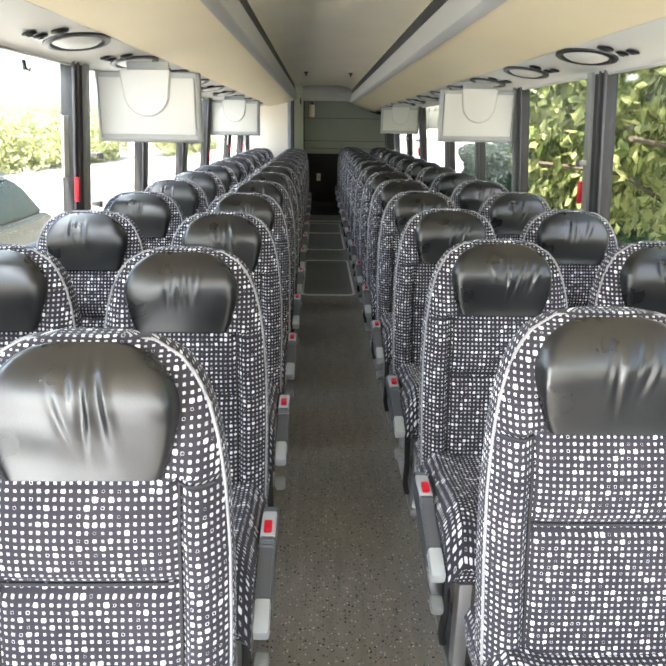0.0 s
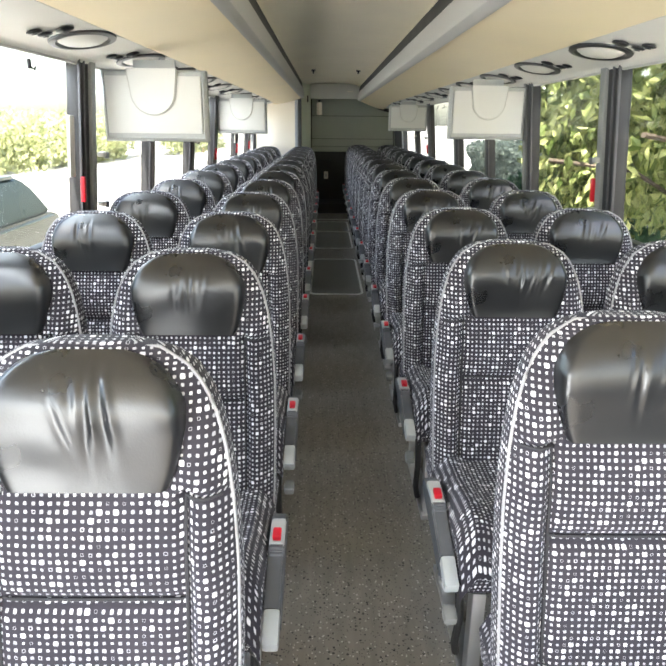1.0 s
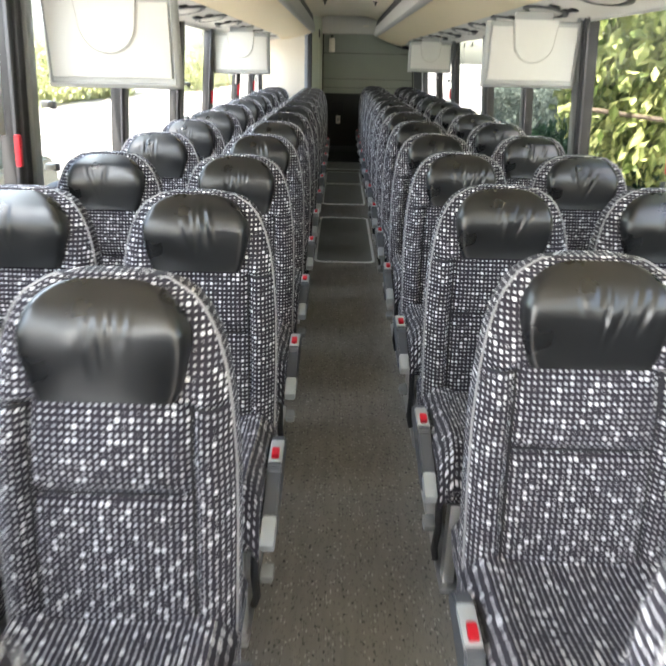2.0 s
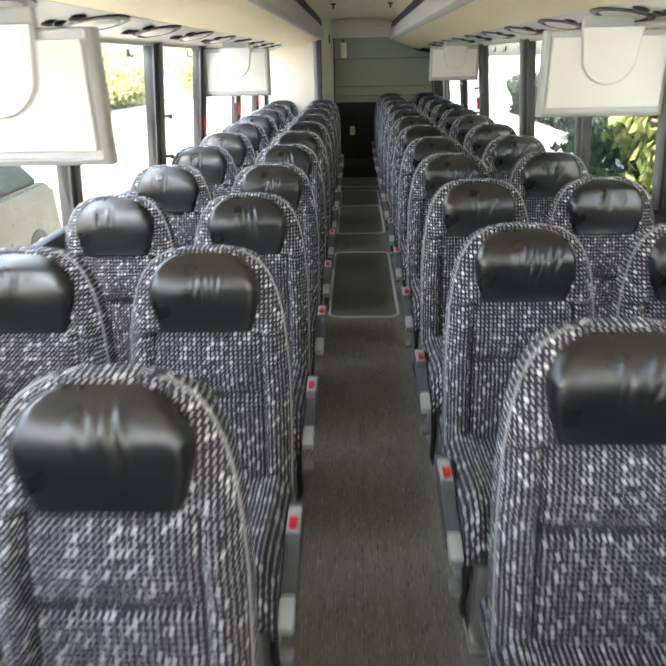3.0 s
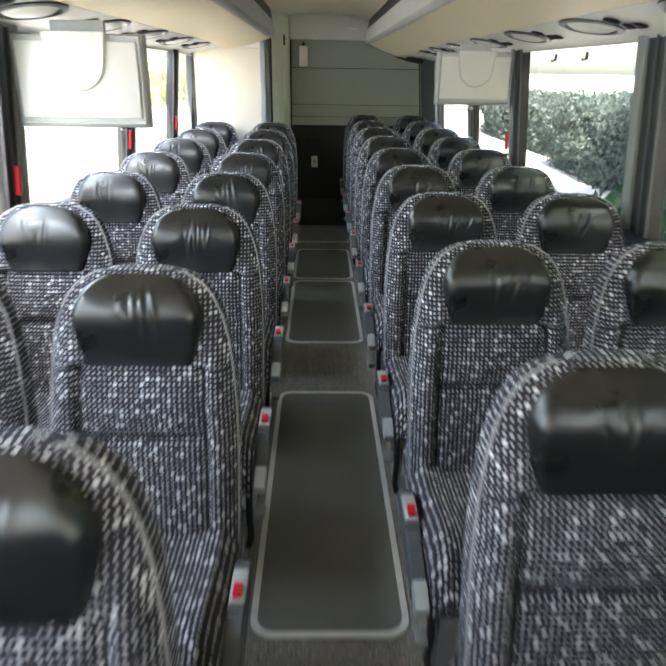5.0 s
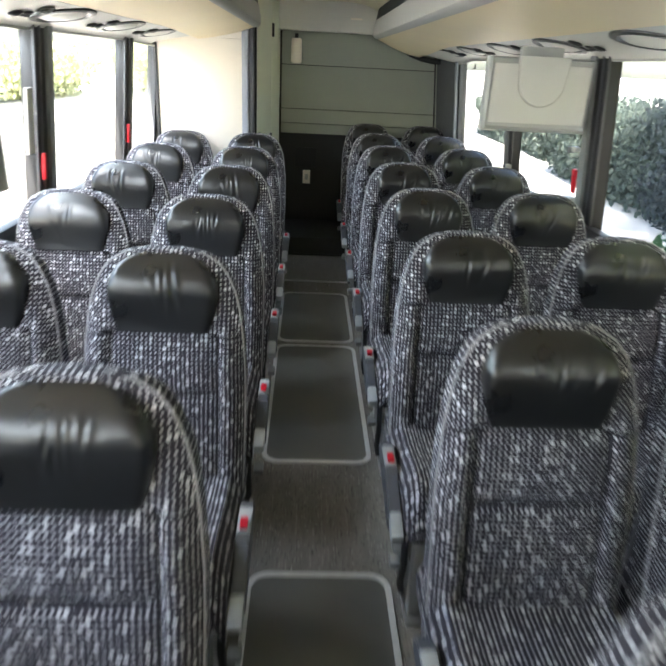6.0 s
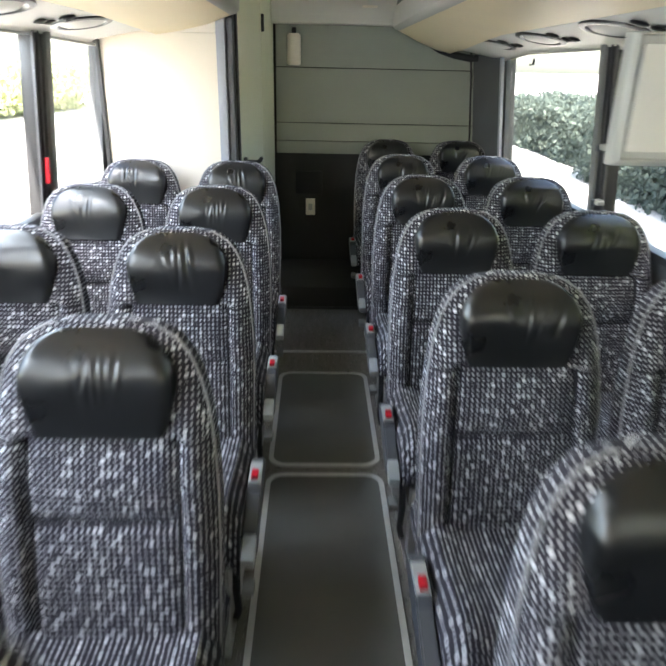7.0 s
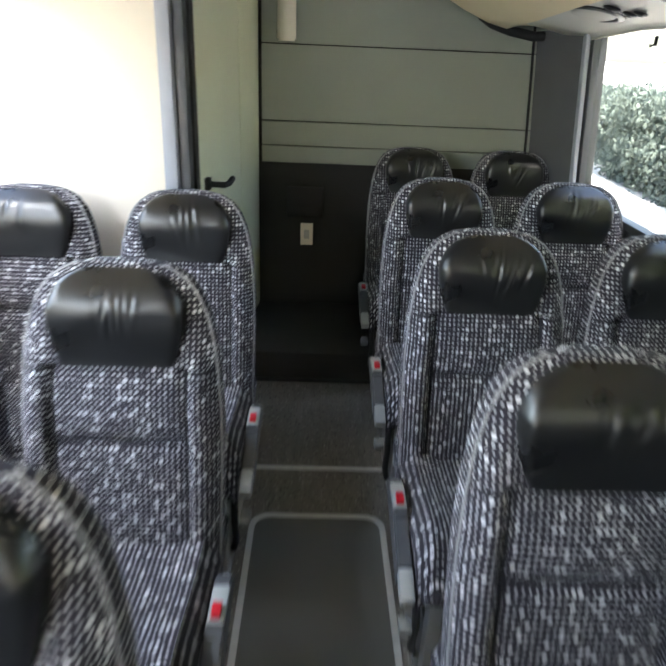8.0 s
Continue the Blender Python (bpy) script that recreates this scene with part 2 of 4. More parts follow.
def box(sx, sy, sz, c=(0, 0, 0), bevel=0.0, seg=2, bm=None):
    """A box of that size round c, with rounded edges, added to bm."""
    t = bmesh.new()
    bmesh.ops.create_cube(t, size=1)
    bmesh.ops.scale(t, vec=(sx, sy, sz), verts=t.verts)
    if bevel:
        bmesh.ops.bevel(t, geom=list(t.edges), offset=bevel, segments=seg, profile=0.6, affect="EDGES")
    bmesh.ops.translate(t, vec=c, verts=t.verts)
    if bm is None:
        return t
    me = bpy.data.meshes.new("tmp")
    t.to_mesh(me)
    t.free()
    bm.from_mesh(me)
    bpy.data.meshes.remove(me)
    return bm


def extrude_profile(pts, y0, y1, steps=1, closed=True, bm=None):
    """A profile of (x, z) points swept along y."""
    bm = bm or bmesh.new()
    rings = []
    for i in range(steps + 1):
        y = y0 + (y1 - y0) * i / steps
        rings.append([bm.verts.new((x, y, z)) for x, z in pts])
    n = len(pts)
    for a, b in zip(rings, rings[1:]):
        for j in range(n if closed else n - 1):
            bm.faces.new((a[j], a[(j + 1) % n], b[(j + 1) % n], b[j]))
    if closed:
        bm.faces.new(rings[0][::-1])
        bm.faces.new(rings[-1])
    bmesh.ops.recalc_face_normals(bm, faces=bm.faces)
    return bm


def tube(path, r, sides=8, closed=False, bm=None, flat=1.0):
    """A round bar along a path of points."""
    bm = bm or bmesh.new()
    pts = [Vector(p) for p in path]
    n = len(pts)
    rings = []
    for i, p in enumerate(pts):
        a = pts[(i - 1) % n] if (i or closed) else p
        b = pts[(i + 1) % n] if (i < n - 1 or closed) else p
        d = (b - a).normalized()
        up = Vector((0, 0, 1)) if abs(d.z) < 0.9 else Vector((0, 1, 0))
        s = d.cross(up).normalized()
        u = s.cross(d)
        rings.append([bm.verts.new(p + r * (math.cos(2 * math.pi * k / sides) * s + flat * math.sin(2 * math.pi * k / sides) * u)) for k in range(sides)])
    for i in range(n if closed else n - 1):
        a, b = rings[i], rings[(i + 1) % n]
        for k in range(sides):
            bm.faces.new((a[k], a[(k + 1) % sides], b[(k + 1) % sides], b[k]))
    if not closed:
        bm.faces.new(rings[0][::-1])
        bm.faces.new(rings[-1])
    bmesh.ops.recalc_face_normals(bm, faces=bm.faces)
    return bm


def grid_surface(f, nu, nv, uvf=None, bm=None):
    """A sheet from f(u, v) for u, v in 0..1, with UVs in metres from uvf."""
    bm = bm or bmesh.new()
    uvl = bm.loops.layers.uv.verify()
    vs = [[bm.verts.new(f(i / nu, j / nv)) for i in range(nu + 1)] for j in range(nv + 1)]
    for j in range(nv):
        for i in range(nu):
            fc = bm.faces.new((vs[j][i], vs[j][i + 1], vs[j + 1][i + 1], vs[j + 1][i]))
            if uvf:
                for lp, (a, b) in zip(fc.loops, ((i, j), (i + 1, j), (i + 1, j + 1), (i, j + 1))):
                    lp[uvl].uv = uvf(a / nu, b / nv)
    return bm


def interp(x, table):
    for (a, p), (b, q) in zip(table, table[1:]):
        if x <= b:
            k = (x - a) / (b - a)
            return p + (q - p) * k
    return table[-1][1]


def bump_at(x, c, w):
    return math.exp(-((x - c) / w) ** 2)


# ---- the coach: shell ----
Y0, Y1 = -1.9, 11.36          # front and rear ends of the cabin
WX = 1.215                    # inner face of the side walls
SILL, HEAD = 0.93, 1.66       # window sill and head
CEIL = 2.06
DOOR_Y0, DOOR_Y1 = -1.86, -0.30   # entrance door at the front of the west side

floor = part("floor", box(2 * WX + 0.1, Y1 - Y0 + 0.1, 0.08, (0, (Y0 + Y1) / 2, -0.04)), FLOOR)
tagged(floor, "brown-grey speckled vinyl coach floor along the aisle", "floor", kind="structure")

for side, s in (("west", -1), ("east", 1)):
    y_wall = DOOR_Y1 if s < 0 else Y0          # the entrance door takes the front of the west wall
    w = part("wall_" + side, box(0.06, Y1 - y_wall, SILL, (s * (WX + 0.03), (y_wall + Y1) / 2, SILL / 2), 0.004), WALL)
    tagged(w, "grey carpeted lower side wall of the coach", "wall", kind="structure")
    bm = box(0.06, Y1 - Y0, 0.5, (s * 1.185, (Y0 + Y1) / 2, HEAD + 0.25))
    w = part("wall_" + side + "_upper", bm, PANEL)
    tagged(w, "pale upper side wall above the windows", "wall", kind="structure")
    bm = box(0.05, Y1 - y_wall - 0.2, 0.03, (s * (WX - 0.012), (y_wall + Y1) / 2, SILL + 0.012), 0.008)
    t_ = part("trim_sill_" + side, bm, DARK_TRIM)
    tagged(t_, "dark grey moulded window sill trim", "trim", kind="structure")

bm = box(2 * WX + 0.12, 0.06, 2.2, (0, Y0 - 0.03, 1.1))
front = part("wall_front_lower", box(2 * WX + 0.12, 0.06, 0.6, (0, Y0 - 0.03, 0.30)), DARK_TRIM)
tagged(front, "dark dashboard bulkhead at the coach front", "wall", kind="structure")
bm.free()
front = part("wall_front_upper", box(2 * WX + 0.12, 0.06, 0.18, (0, Y0 - 0.03, 2.03)), PANEL)
tagged(front, "pale header above the windscreen", "wall", kind="structure")
rear = part("wall_rear", box(2 * WX + 0.12, 0.06, 2.2, (0, Y1 + 0.03, 1.1)), REAR_DARK)
tagged(rear, "dark carpeted rear bulkhead of the coach", "wall", kind="structure")

chassis = part("trim_chassis", box(2 * WX + 0.06, Y1 - Y0, 0.95, (0, (Y0 + Y1) / 2, -0.56), 0.02), DARK_TRIM)
tagged(chassis, "plain dark underfloor body of the coach", "chassis", kind="structure")

# ceiling: shallow vault between the luggage bins, dark slots on both sides
pts = [(x, CEIL - 0.07 * (x / 0.50) ** 4) for x in [-0.50 + i * 0.05 for i in range(21)]]
pts += [(0.50, CEIL + 0.05), (-0.50, CEIL + 0.05)]
ceiling = part("ceiling", extrude_profile(pts, Y0, Y1, 8), CEILING)
tagged(ceiling, "beige fabric-lined vaulted ceiling above the aisle", "ceiling", kind="structure")
bm = box(2 * WX + 0.1, Y1 - Y0, 0.05, (0, (Y0 + Y1) / 2, CEIL + 0.085))
roof = part("roof", bm, DARK_TRIM)
tagged(roof, "dark roof lining behind the ceiling panels", "roof", kind="structure")


# ---- luggage bins ----
def bin_profile(s, drop=0.0):
    """Aisle-side lip, sloping underside and the back of a bin; drop lowers the underside."""
    raw = [(0.455, 1.995), (0.440, 1.91), (0.428, 1.83), (0.424, 1.80), (0.432, 1.784), (0.46, 1.776), (0.60, 1.756), (0.75, 1.734), (0.868, 1.716),
           (0.872, 1.732), (1.15, 1.740), (1.15, 2.06), (0.53, 2.06)]
    return [(s * x, z - (drop * min(1, max(0, (x - 0.44) / 0.25)) if z < 1.78 else 0)) for x, z in raw]


def luggage_bin(s, y_tip, y_wall, drop, label):
    """A long bin whose end runs slantwise from the tip of its lip back to a wall, with a sagging underside there."""
    root = tagged(new("luggage_bin"), label, "luggage bin", group="overhead bins")
    bm = bmesh.new()
    stations = [(Y0 + 0.02, 0.0, 0.0), (y_tip - 0.9, 0.0, 0.0), (y_tip - 0.5, 0.3, 0.0), (y_tip - 0.2, 0.7, 0.3), (y_tip - 0.06, 0.9, 0.8), (y_tip, 1.0, 1.0)]
    rings = []
    for y, k, slant in stations:
        rings.append([bm.verts.new((x, min(y_wall, y + slant * 0.9 * (abs(x) - 0.42)), z)) for x, z in bin_profile(s, drop * k)])
    n = len(rings[0])
    for a, b in zip(rings, rings[1:]):
        for j in range(n):
            bm.faces.new((a[j], a[(j + 1) % n], b[(j + 1) % n], b[j]))
    bm.faces.new(rings[0][::-1])
    bm.faces.new(rings[-1])
    bmesh.ops.recalc_face_normals(bm, faces=bm.faces)
    part("body", bm, CREAM, root)
    lip = [(s * x, z) for x, z in ((0.428, 1.905), (0.412, 1.830), (0.414, 1.790), (0.428, 1.774), (0.455, 1.768), (0.458, 1.775), (0.436, 1.784), (0.426, 1.802), (0.440, 1.905))]
    part("lip", extrude_profile(lip, Y0 + 0.03, y_tip - 0.04), LIP, root, "grey rounded edge moulding")
    # black strip laid on the bin face, painting in the dark recess
    slot = [(s * x, z) for x, z in ((0.432, 1.905), (0.448, 1.992), (0.468, 1.992), (0.446, 1.905))]
    part("slot", extrude_profile(slot, Y0 + 0.03, y_tip - 0.02), BLACK, root, "black strip standing in for the dark recess above the lip")
    return root


luggage_bin(-1, 9.88, 10.07, 0.03, "cream laminate overhead bin ending before the toilet cubicle")
luggage_bin(1, 10.85, 11.33, 0.06, "cream laminate overhead bin reaching to the rear wall")


def service_panel(s, y_end, drop):
    """The strip of lamps and nozzles between bin and windows, rounded off and sagging at its rear end."""
    raw = ((0.874, 1.716), (0.90, 1.709), (1.05, 1.678), (1.11, 1.665), (1.135, 1.658), (1.145, 1.648), (1.156, 1.648), (1.156, 1.73), (0.874, 1.730))
    bm = bmesh.new()
    rings = []
    for y, k, close in ((Y0 + 0.02, 0, 0), (y_end - 0.8, 0, 0), (y_end - 0.35, 0.5, 0), (y_end - 0.12, 0.8, 0.1), (y_end - 0.03, 0.9, 0.4), (y_end, 0.9, 0.75)):
        ring = []
        for x, z in raw:
            z -= drop * k
            ring.append(bm.verts.new((s * (x + close * 0.10 * (1.156 - x) / 0.28), y, z + close * (1.73 - z) * 0.8)))
        rings.append(ring)
    n = len(raw)
    for a, b in zip(rings, rings[1:]):
        for j in range(n):
            bm.faces.new((a[j], a[(j + 1) % n], b[(j + 1) % n], b[j]))
    bm.faces.new(rings[0][::-1])
    bm.faces.new(rings[-1])
    bmesh.ops.recalc_face_normals(bm, faces=bm.faces)
    p = part("service_panel", bm, PANEL)
    edge = tube([(s * 1.150, Y0 + 0.03, 1.646), (s * 1.150, y_end - 0.8, 1.646), (s * 1.150, y_end - 0.35, 1.646 - drop * 0.5), (s * 1.150, y_end - 0.06, 1.646 - drop * 0.85)], 0.007, 8)
    part("edge_strip", edge, LIP, p, "grey rubber edge strip")
    return tagged(p, "pale grey service panel under the luggage bin", "panel", group="service panels")


service_panel(-1, 10.04, 0.02)
service_panel(1, 11.20, 0.05)


def vent_set(s):
    """A reading-lamp ring with small air nozzles beside it."""
    root = tagged(new("reading_light"), "black oval reading light ring with three small air nozzles", "reading light", group="reading lights")
    bm = bmesh.new()
    n = 28
    prof = ((1.0, 0.006), (0.985, -0.003), (0.90, -0.006), (0.80, -0.006), (0.72, 0.004))
    rings = [[bm.verts.new((0.110 * k * math.cos(2 * math.pi * i / n), 0.188 * k * math.sin(2 * math.pi * i / n), z)) for i in range(n)] for k, z in prof]
    for a, b in zip(rings, rings[1:]):
        for i in range(n):
            bm.faces.new((a[i], a[(i + 1) % n], b[(i + 1) % n], b[i]))
    bmesh.ops.recalc_face_normals(bm, faces=bm.faces)
    part("ring", bm, RING, root)
    bm = bmesh.new()
    bmesh.ops.create_cone(bm, cap_ends=True, segments=24, radius1=0.1, radius2=0.08, depth=0.010)
    bmesh.ops.scale(bm, vec=(0.82, 1.40, 1), verts=bm.verts)
    bmesh.ops.rotate(bm, matrix=Matrix.Rotation(math.pi, 3, "X"), verts=bm.verts)
    bmesh.ops.translate(bm, vec=(0, 0, -0.002), verts=bm.verts)
    part("lens", bm, PANEL, root, "pale lamp lens")
    for dx, dy, r in ((-s * 0.034, -0.262, 0.030), (s * 0.036, -0.252, 0.024), (s * 0.042, -0.322, 0.024)):
        bm = bmesh.new()
        bmesh.ops.create_uvsphere(bm, u_segments=14, v_segments=8, radius=r)
        bmesh.ops.scale(bm, vec=(1, 1.35, 0.30), verts=bm.verts)
        nz = part("nozzle", bm, RING, root, "black air nozzle")
        nz.matrix_basis = pose(dx, dy, -0.004, 8)
        bm = bmesh.new()
        bmesh.ops.create_cone(bm, cap_ends=True, segments=12, radius1=r * 0.42, radius2=r * 0.35, depth=0.004)
        hub = part("hub", bm, SHELL, nz, "grey nozzle hub")
        hub.matrix_basis = pose(0, 0, -r * 0.30)
    return root


for s, y_first, count in ((-1, 2.437, 10), (1, 2.62, 11)):
    proto = vent_set(s)
    for k in range(count):
        m = pose(s * 0.976, y_first + (0.764 if s < 0 else 0.785) * k, 1.6905, 0, s * 11.8)
        if k:
            copy_thing(proto, m)
        else:
            proto.matrix_basis = m


# ---- windows: pillars and panes ----
PILLARS = {-1: [(0.25, 0.20), (1.50, 0.20), (2.90, 0.21), (4.02, 0.11), (5.26, 0.19), (6.40, 0.20), (7.98, 0.21), (9.28, 0.19)],
           1: [(0.25, 0.20), (1.50, 0.20), (2.87, 0.21), (4.06, 0.17), (5.12, 0.10), (6.36, 0.24), (8.04, 0.21), (9.28, 0.17)]}


def leaning(s):
    """The side windows lean inwards by five degrees from the sill up."""
    return Matrix.Translation((s * WX, 0, SILL)) @ pose(0, 0, 0, 0, -s * 5.0) @ Matrix.Translation((-s * WX, 0, -SILL))


def pillar(s, y, w):
    root = tagged(new("window_pillar"), "black window pillar with rubber seals and grey trim", "pillar", group="window pillars")
    root.matrix_basis = leaning(s)
    h = HEAD - SILL + 0.02
    part("post", box(0.05, w * 0.62, h, (s * (WX + 0.015), y - w * 0.1, (SILL + HEAD) / 2), 0.006), BLACK, root)
    part("trim_strip", box(0.03, w * 0.28, h, (s * (WX - 0.010), y + w * 0.33, (SILL + HEAD) / 2), 0.007), PILLAR_GREY, root, "mid-grey trim strip")
    for k in (-0.38, -0.12):
        part("seal", box(0.012, 0.012, h, (s * (WX - 0.014), y + k * w, (SILL + HEAD) / 2), 0.004), SHELL, root, "rubber window seal")
    return root


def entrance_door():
    """The unseen glazed entrance door, which lets light onto the front-left seats: black frame, two tall panes and a
    middle rail.
    """
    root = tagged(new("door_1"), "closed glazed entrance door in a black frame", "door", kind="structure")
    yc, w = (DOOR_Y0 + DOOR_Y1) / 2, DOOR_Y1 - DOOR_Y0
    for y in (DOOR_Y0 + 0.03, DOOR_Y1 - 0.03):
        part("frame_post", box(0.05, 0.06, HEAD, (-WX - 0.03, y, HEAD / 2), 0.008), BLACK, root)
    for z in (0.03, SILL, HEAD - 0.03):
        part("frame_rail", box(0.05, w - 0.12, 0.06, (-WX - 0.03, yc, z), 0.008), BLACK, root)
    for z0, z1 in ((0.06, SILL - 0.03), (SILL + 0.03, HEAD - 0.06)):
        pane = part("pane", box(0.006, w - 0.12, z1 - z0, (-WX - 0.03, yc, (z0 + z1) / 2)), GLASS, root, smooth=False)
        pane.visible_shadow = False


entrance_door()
window_number = 0
for s in (-1, 1):
    ends = [DOOR_Y1 if s < 0 else Y0 + 0.1] + [p[0] for p in PILLARS[s]] + ([10.08] if s < 0 else [10.86])
    for (y, w) in PILLARS[s]:
        pillar(s, y, w)
    for a, b in zip(ends, ends[1:]):
        window_number += 1
        root = tagged(new(f"window_{window_number}"), "tinted coach side window in a black frame", "window", kind="structure")
        root.matrix_basis = leaning(s)
        pane = part("pane", box(0.006, b - a, HEAD - SILL, (s * (WX + 0.03), (a + b) / 2, (SILL + HEAD) / 2)), GLASS, root, smooth=False)
        pane.visible_shadow = False
# solid wall behind the last windows
for s, a in ((-1, 10.08), (1, 10.86)):
    w = part("wall_corner", box(0.06, Y1 - a, HEAD - SILL, (s * (WX + 0.03), (a + Y1) / 2, (SILL + HEAD) / 2)), WALL, at=leaning(s))
    tagged(w, "grey corner wall beside the last window", "wall", kind="structure")


def red_handle(s, y, plate, z=1.13):
    root = tagged(new("emergency_handle"), "red emergency window release handle on the pillar", "handle", group="emergency handles")
    root.matrix_basis = leaning(s)
    part("grip", box(0.020, 0.022, 0.11, (s * (WX - 0.030), y, z), 0.007), RED, root)
    if plate:
        part("plate", box(0.014, 0.055, 0.25, (s * (WX - 0.016), y - 0.095, z + 0.185), 0.004), LIP, root, "pale grey plate beside the pillar")
    return root


for s, y, plate in ((-1, 2.80, True), (1, 2.98, False), (-1, 6.38, False), (-1, 7.92, True), (-1, 9.24, False), (1, 8.16, False)):
    red_handle(s, y, plate)


def window_latch(s, y, z):
    root = tagged(new("window_latch"), "small grey metal window latch on the frame", "latch", group="window latches")
    root.matrix_basis = leaning(s)
    part("body", box(0.03, 0.05, 0.022, (s * (WX - 0.03), y, z), 0.005), LIP, root)
    part("knob", box(0.022, 0.018, 0.03, (s * (WX - 0.045), y + 0.02, z - 0.004), 0.005), ARM_GREY, root)
    return root


for s, y in ((-1, 3.05), (1, 2.95), (-1, 5.37), (1, 8.18), (1, 9.22)):
    window_latch(s, y, 1.27)
    window_latch(s, y, 1.04)


# ---- folding monitors ----
def monitor(x0, x1, y, z0, z1, label):
    cx, w, h = (x0 + x1) / 2, x1 - x0, z1 - z0
    root = tagged(new("monitor"), label, "monitor", group="overhead monitors")
    root.location = (cx, y, z0)
    d = 0.075
    bm = bmesh.new()
    # outer casing: wide behind, bevelled face in front
    rings = []
    for k, yy in ((0.90, d), (1.0, d * 0.75), (1.0, 0.018), (0.985, 0.008), (0.93, -0.004), (0.925, 0.004)):
        ix, iz = w / 2 - (1 - k) * w * 0.5, (1 - k) * w * 0.5
        rings.append([bm.verts.new(p) for p in ((-ix, yy, iz), (ix, yy, iz), (ix, yy, h - iz * 0.4), (-ix, yy, h - iz * 0.4))])
    for a, b in zip(rings, rings[1:]):
        for i in range(4):
            bm.faces.new((a[i], a[(i + 1) % 4], b[(i + 1) % 4], b[i]))
    bm.faces.new(rings[0])
    bm.faces.new(rings[-1][::-1])
    bmesh.ops.recalc_face_normals(bm, faces=bm.faces)
    bmesh.ops.bevel(bm, geom=[e for e in bm.edges], offset=0.003, segments=1, affect="EDGES")
    part("casing", bm, MONITOR_RIM, root)
    part("face_panel", box(w * 0.90, 0.012, h - 0.062, (0, -0.003, 0.036 + (h - 0.062) / 2), 0.004), MONITOR, root, "pale grey face panel")
    # tongue-shaped bracket cover
    out = []
    tw, th = 0.185 * w / 0.45, 0.19
    for i in range(25):
        a = math.pi * i / 24
        out.append((-tw / 2 * math.cos(a), h - th + tw * 0.52 * (1 - math.sin(a)) - 0.0))
    out = [(-tw * 0.56, h + 0.005)] + out + [(tw * 0.56, h + 0.005)]
    bm = bmesh.new()
    a = [bm.verts.new((x, -0.020, z)) for x, z in out]
    b = [bm.verts.new((x * 1.04, -0.004, z - 0.004)) for x, z in out]
    bm.faces.new(a)
    for i in range(len(out)):
        j = (i + 1) % len(out)
        bm.faces.new((a[i], b[i], b[j], a[j]))
    bmesh.ops.recalc_face_normals(bm, faces=bm.faces)
    part("bracket_cover", bm, MONITOR, root, "tongue-shaped pale bracket cover")
    part("seam", tube([(x * 1.045, -0.009, z - 0.004) for x, z in out], 0.0028, 6), LIP, root, "thin dark seam round the cover")
    part("mount", box(w * 0.40, 0.03, 0.050, (0, 0.050, h + 0.020), 0.008), MONITOR_RIM, root, "grey mount under the bin")
    return root


monitor(-1.118, -0.640, 3.00, 1.328, 1.636, "pale grey folding monitor casing under the bin")
monitor(-1.148, -0.668, 6.43, 1.316, 1.636, "pale grey folding monitor casing under the bin")
monitor(0.667, 1.140, 4.07, 1.330, 1.640, "pale cream-grey folding monitor casing under the bin")
monitor(0.670, 1.132, 8.05, 1.342, 1.640, "pale cream-grey folding monitor casing under the bin")


# ---- seats ----
HALF = [(0.30, 0.222), (0.45, 0.226), (0.62, 0.229), (0.75, 0.228), (0.86, 0.220), (0.93, 0.210), (0.98, 0.197), (1.02, 0.180), (1.05, 0.158), (1.07, 0.132), (1.082, 0.100), (1.088, 0.055)]
DEPTH = [(0.30, 0.060), (0.70, 0.062), (0.95, 0.052), (1.05, 0.042), (1.088, 0.020)]


def lean(z):
    return 0.035 + 0.20 * (z - 0.95)


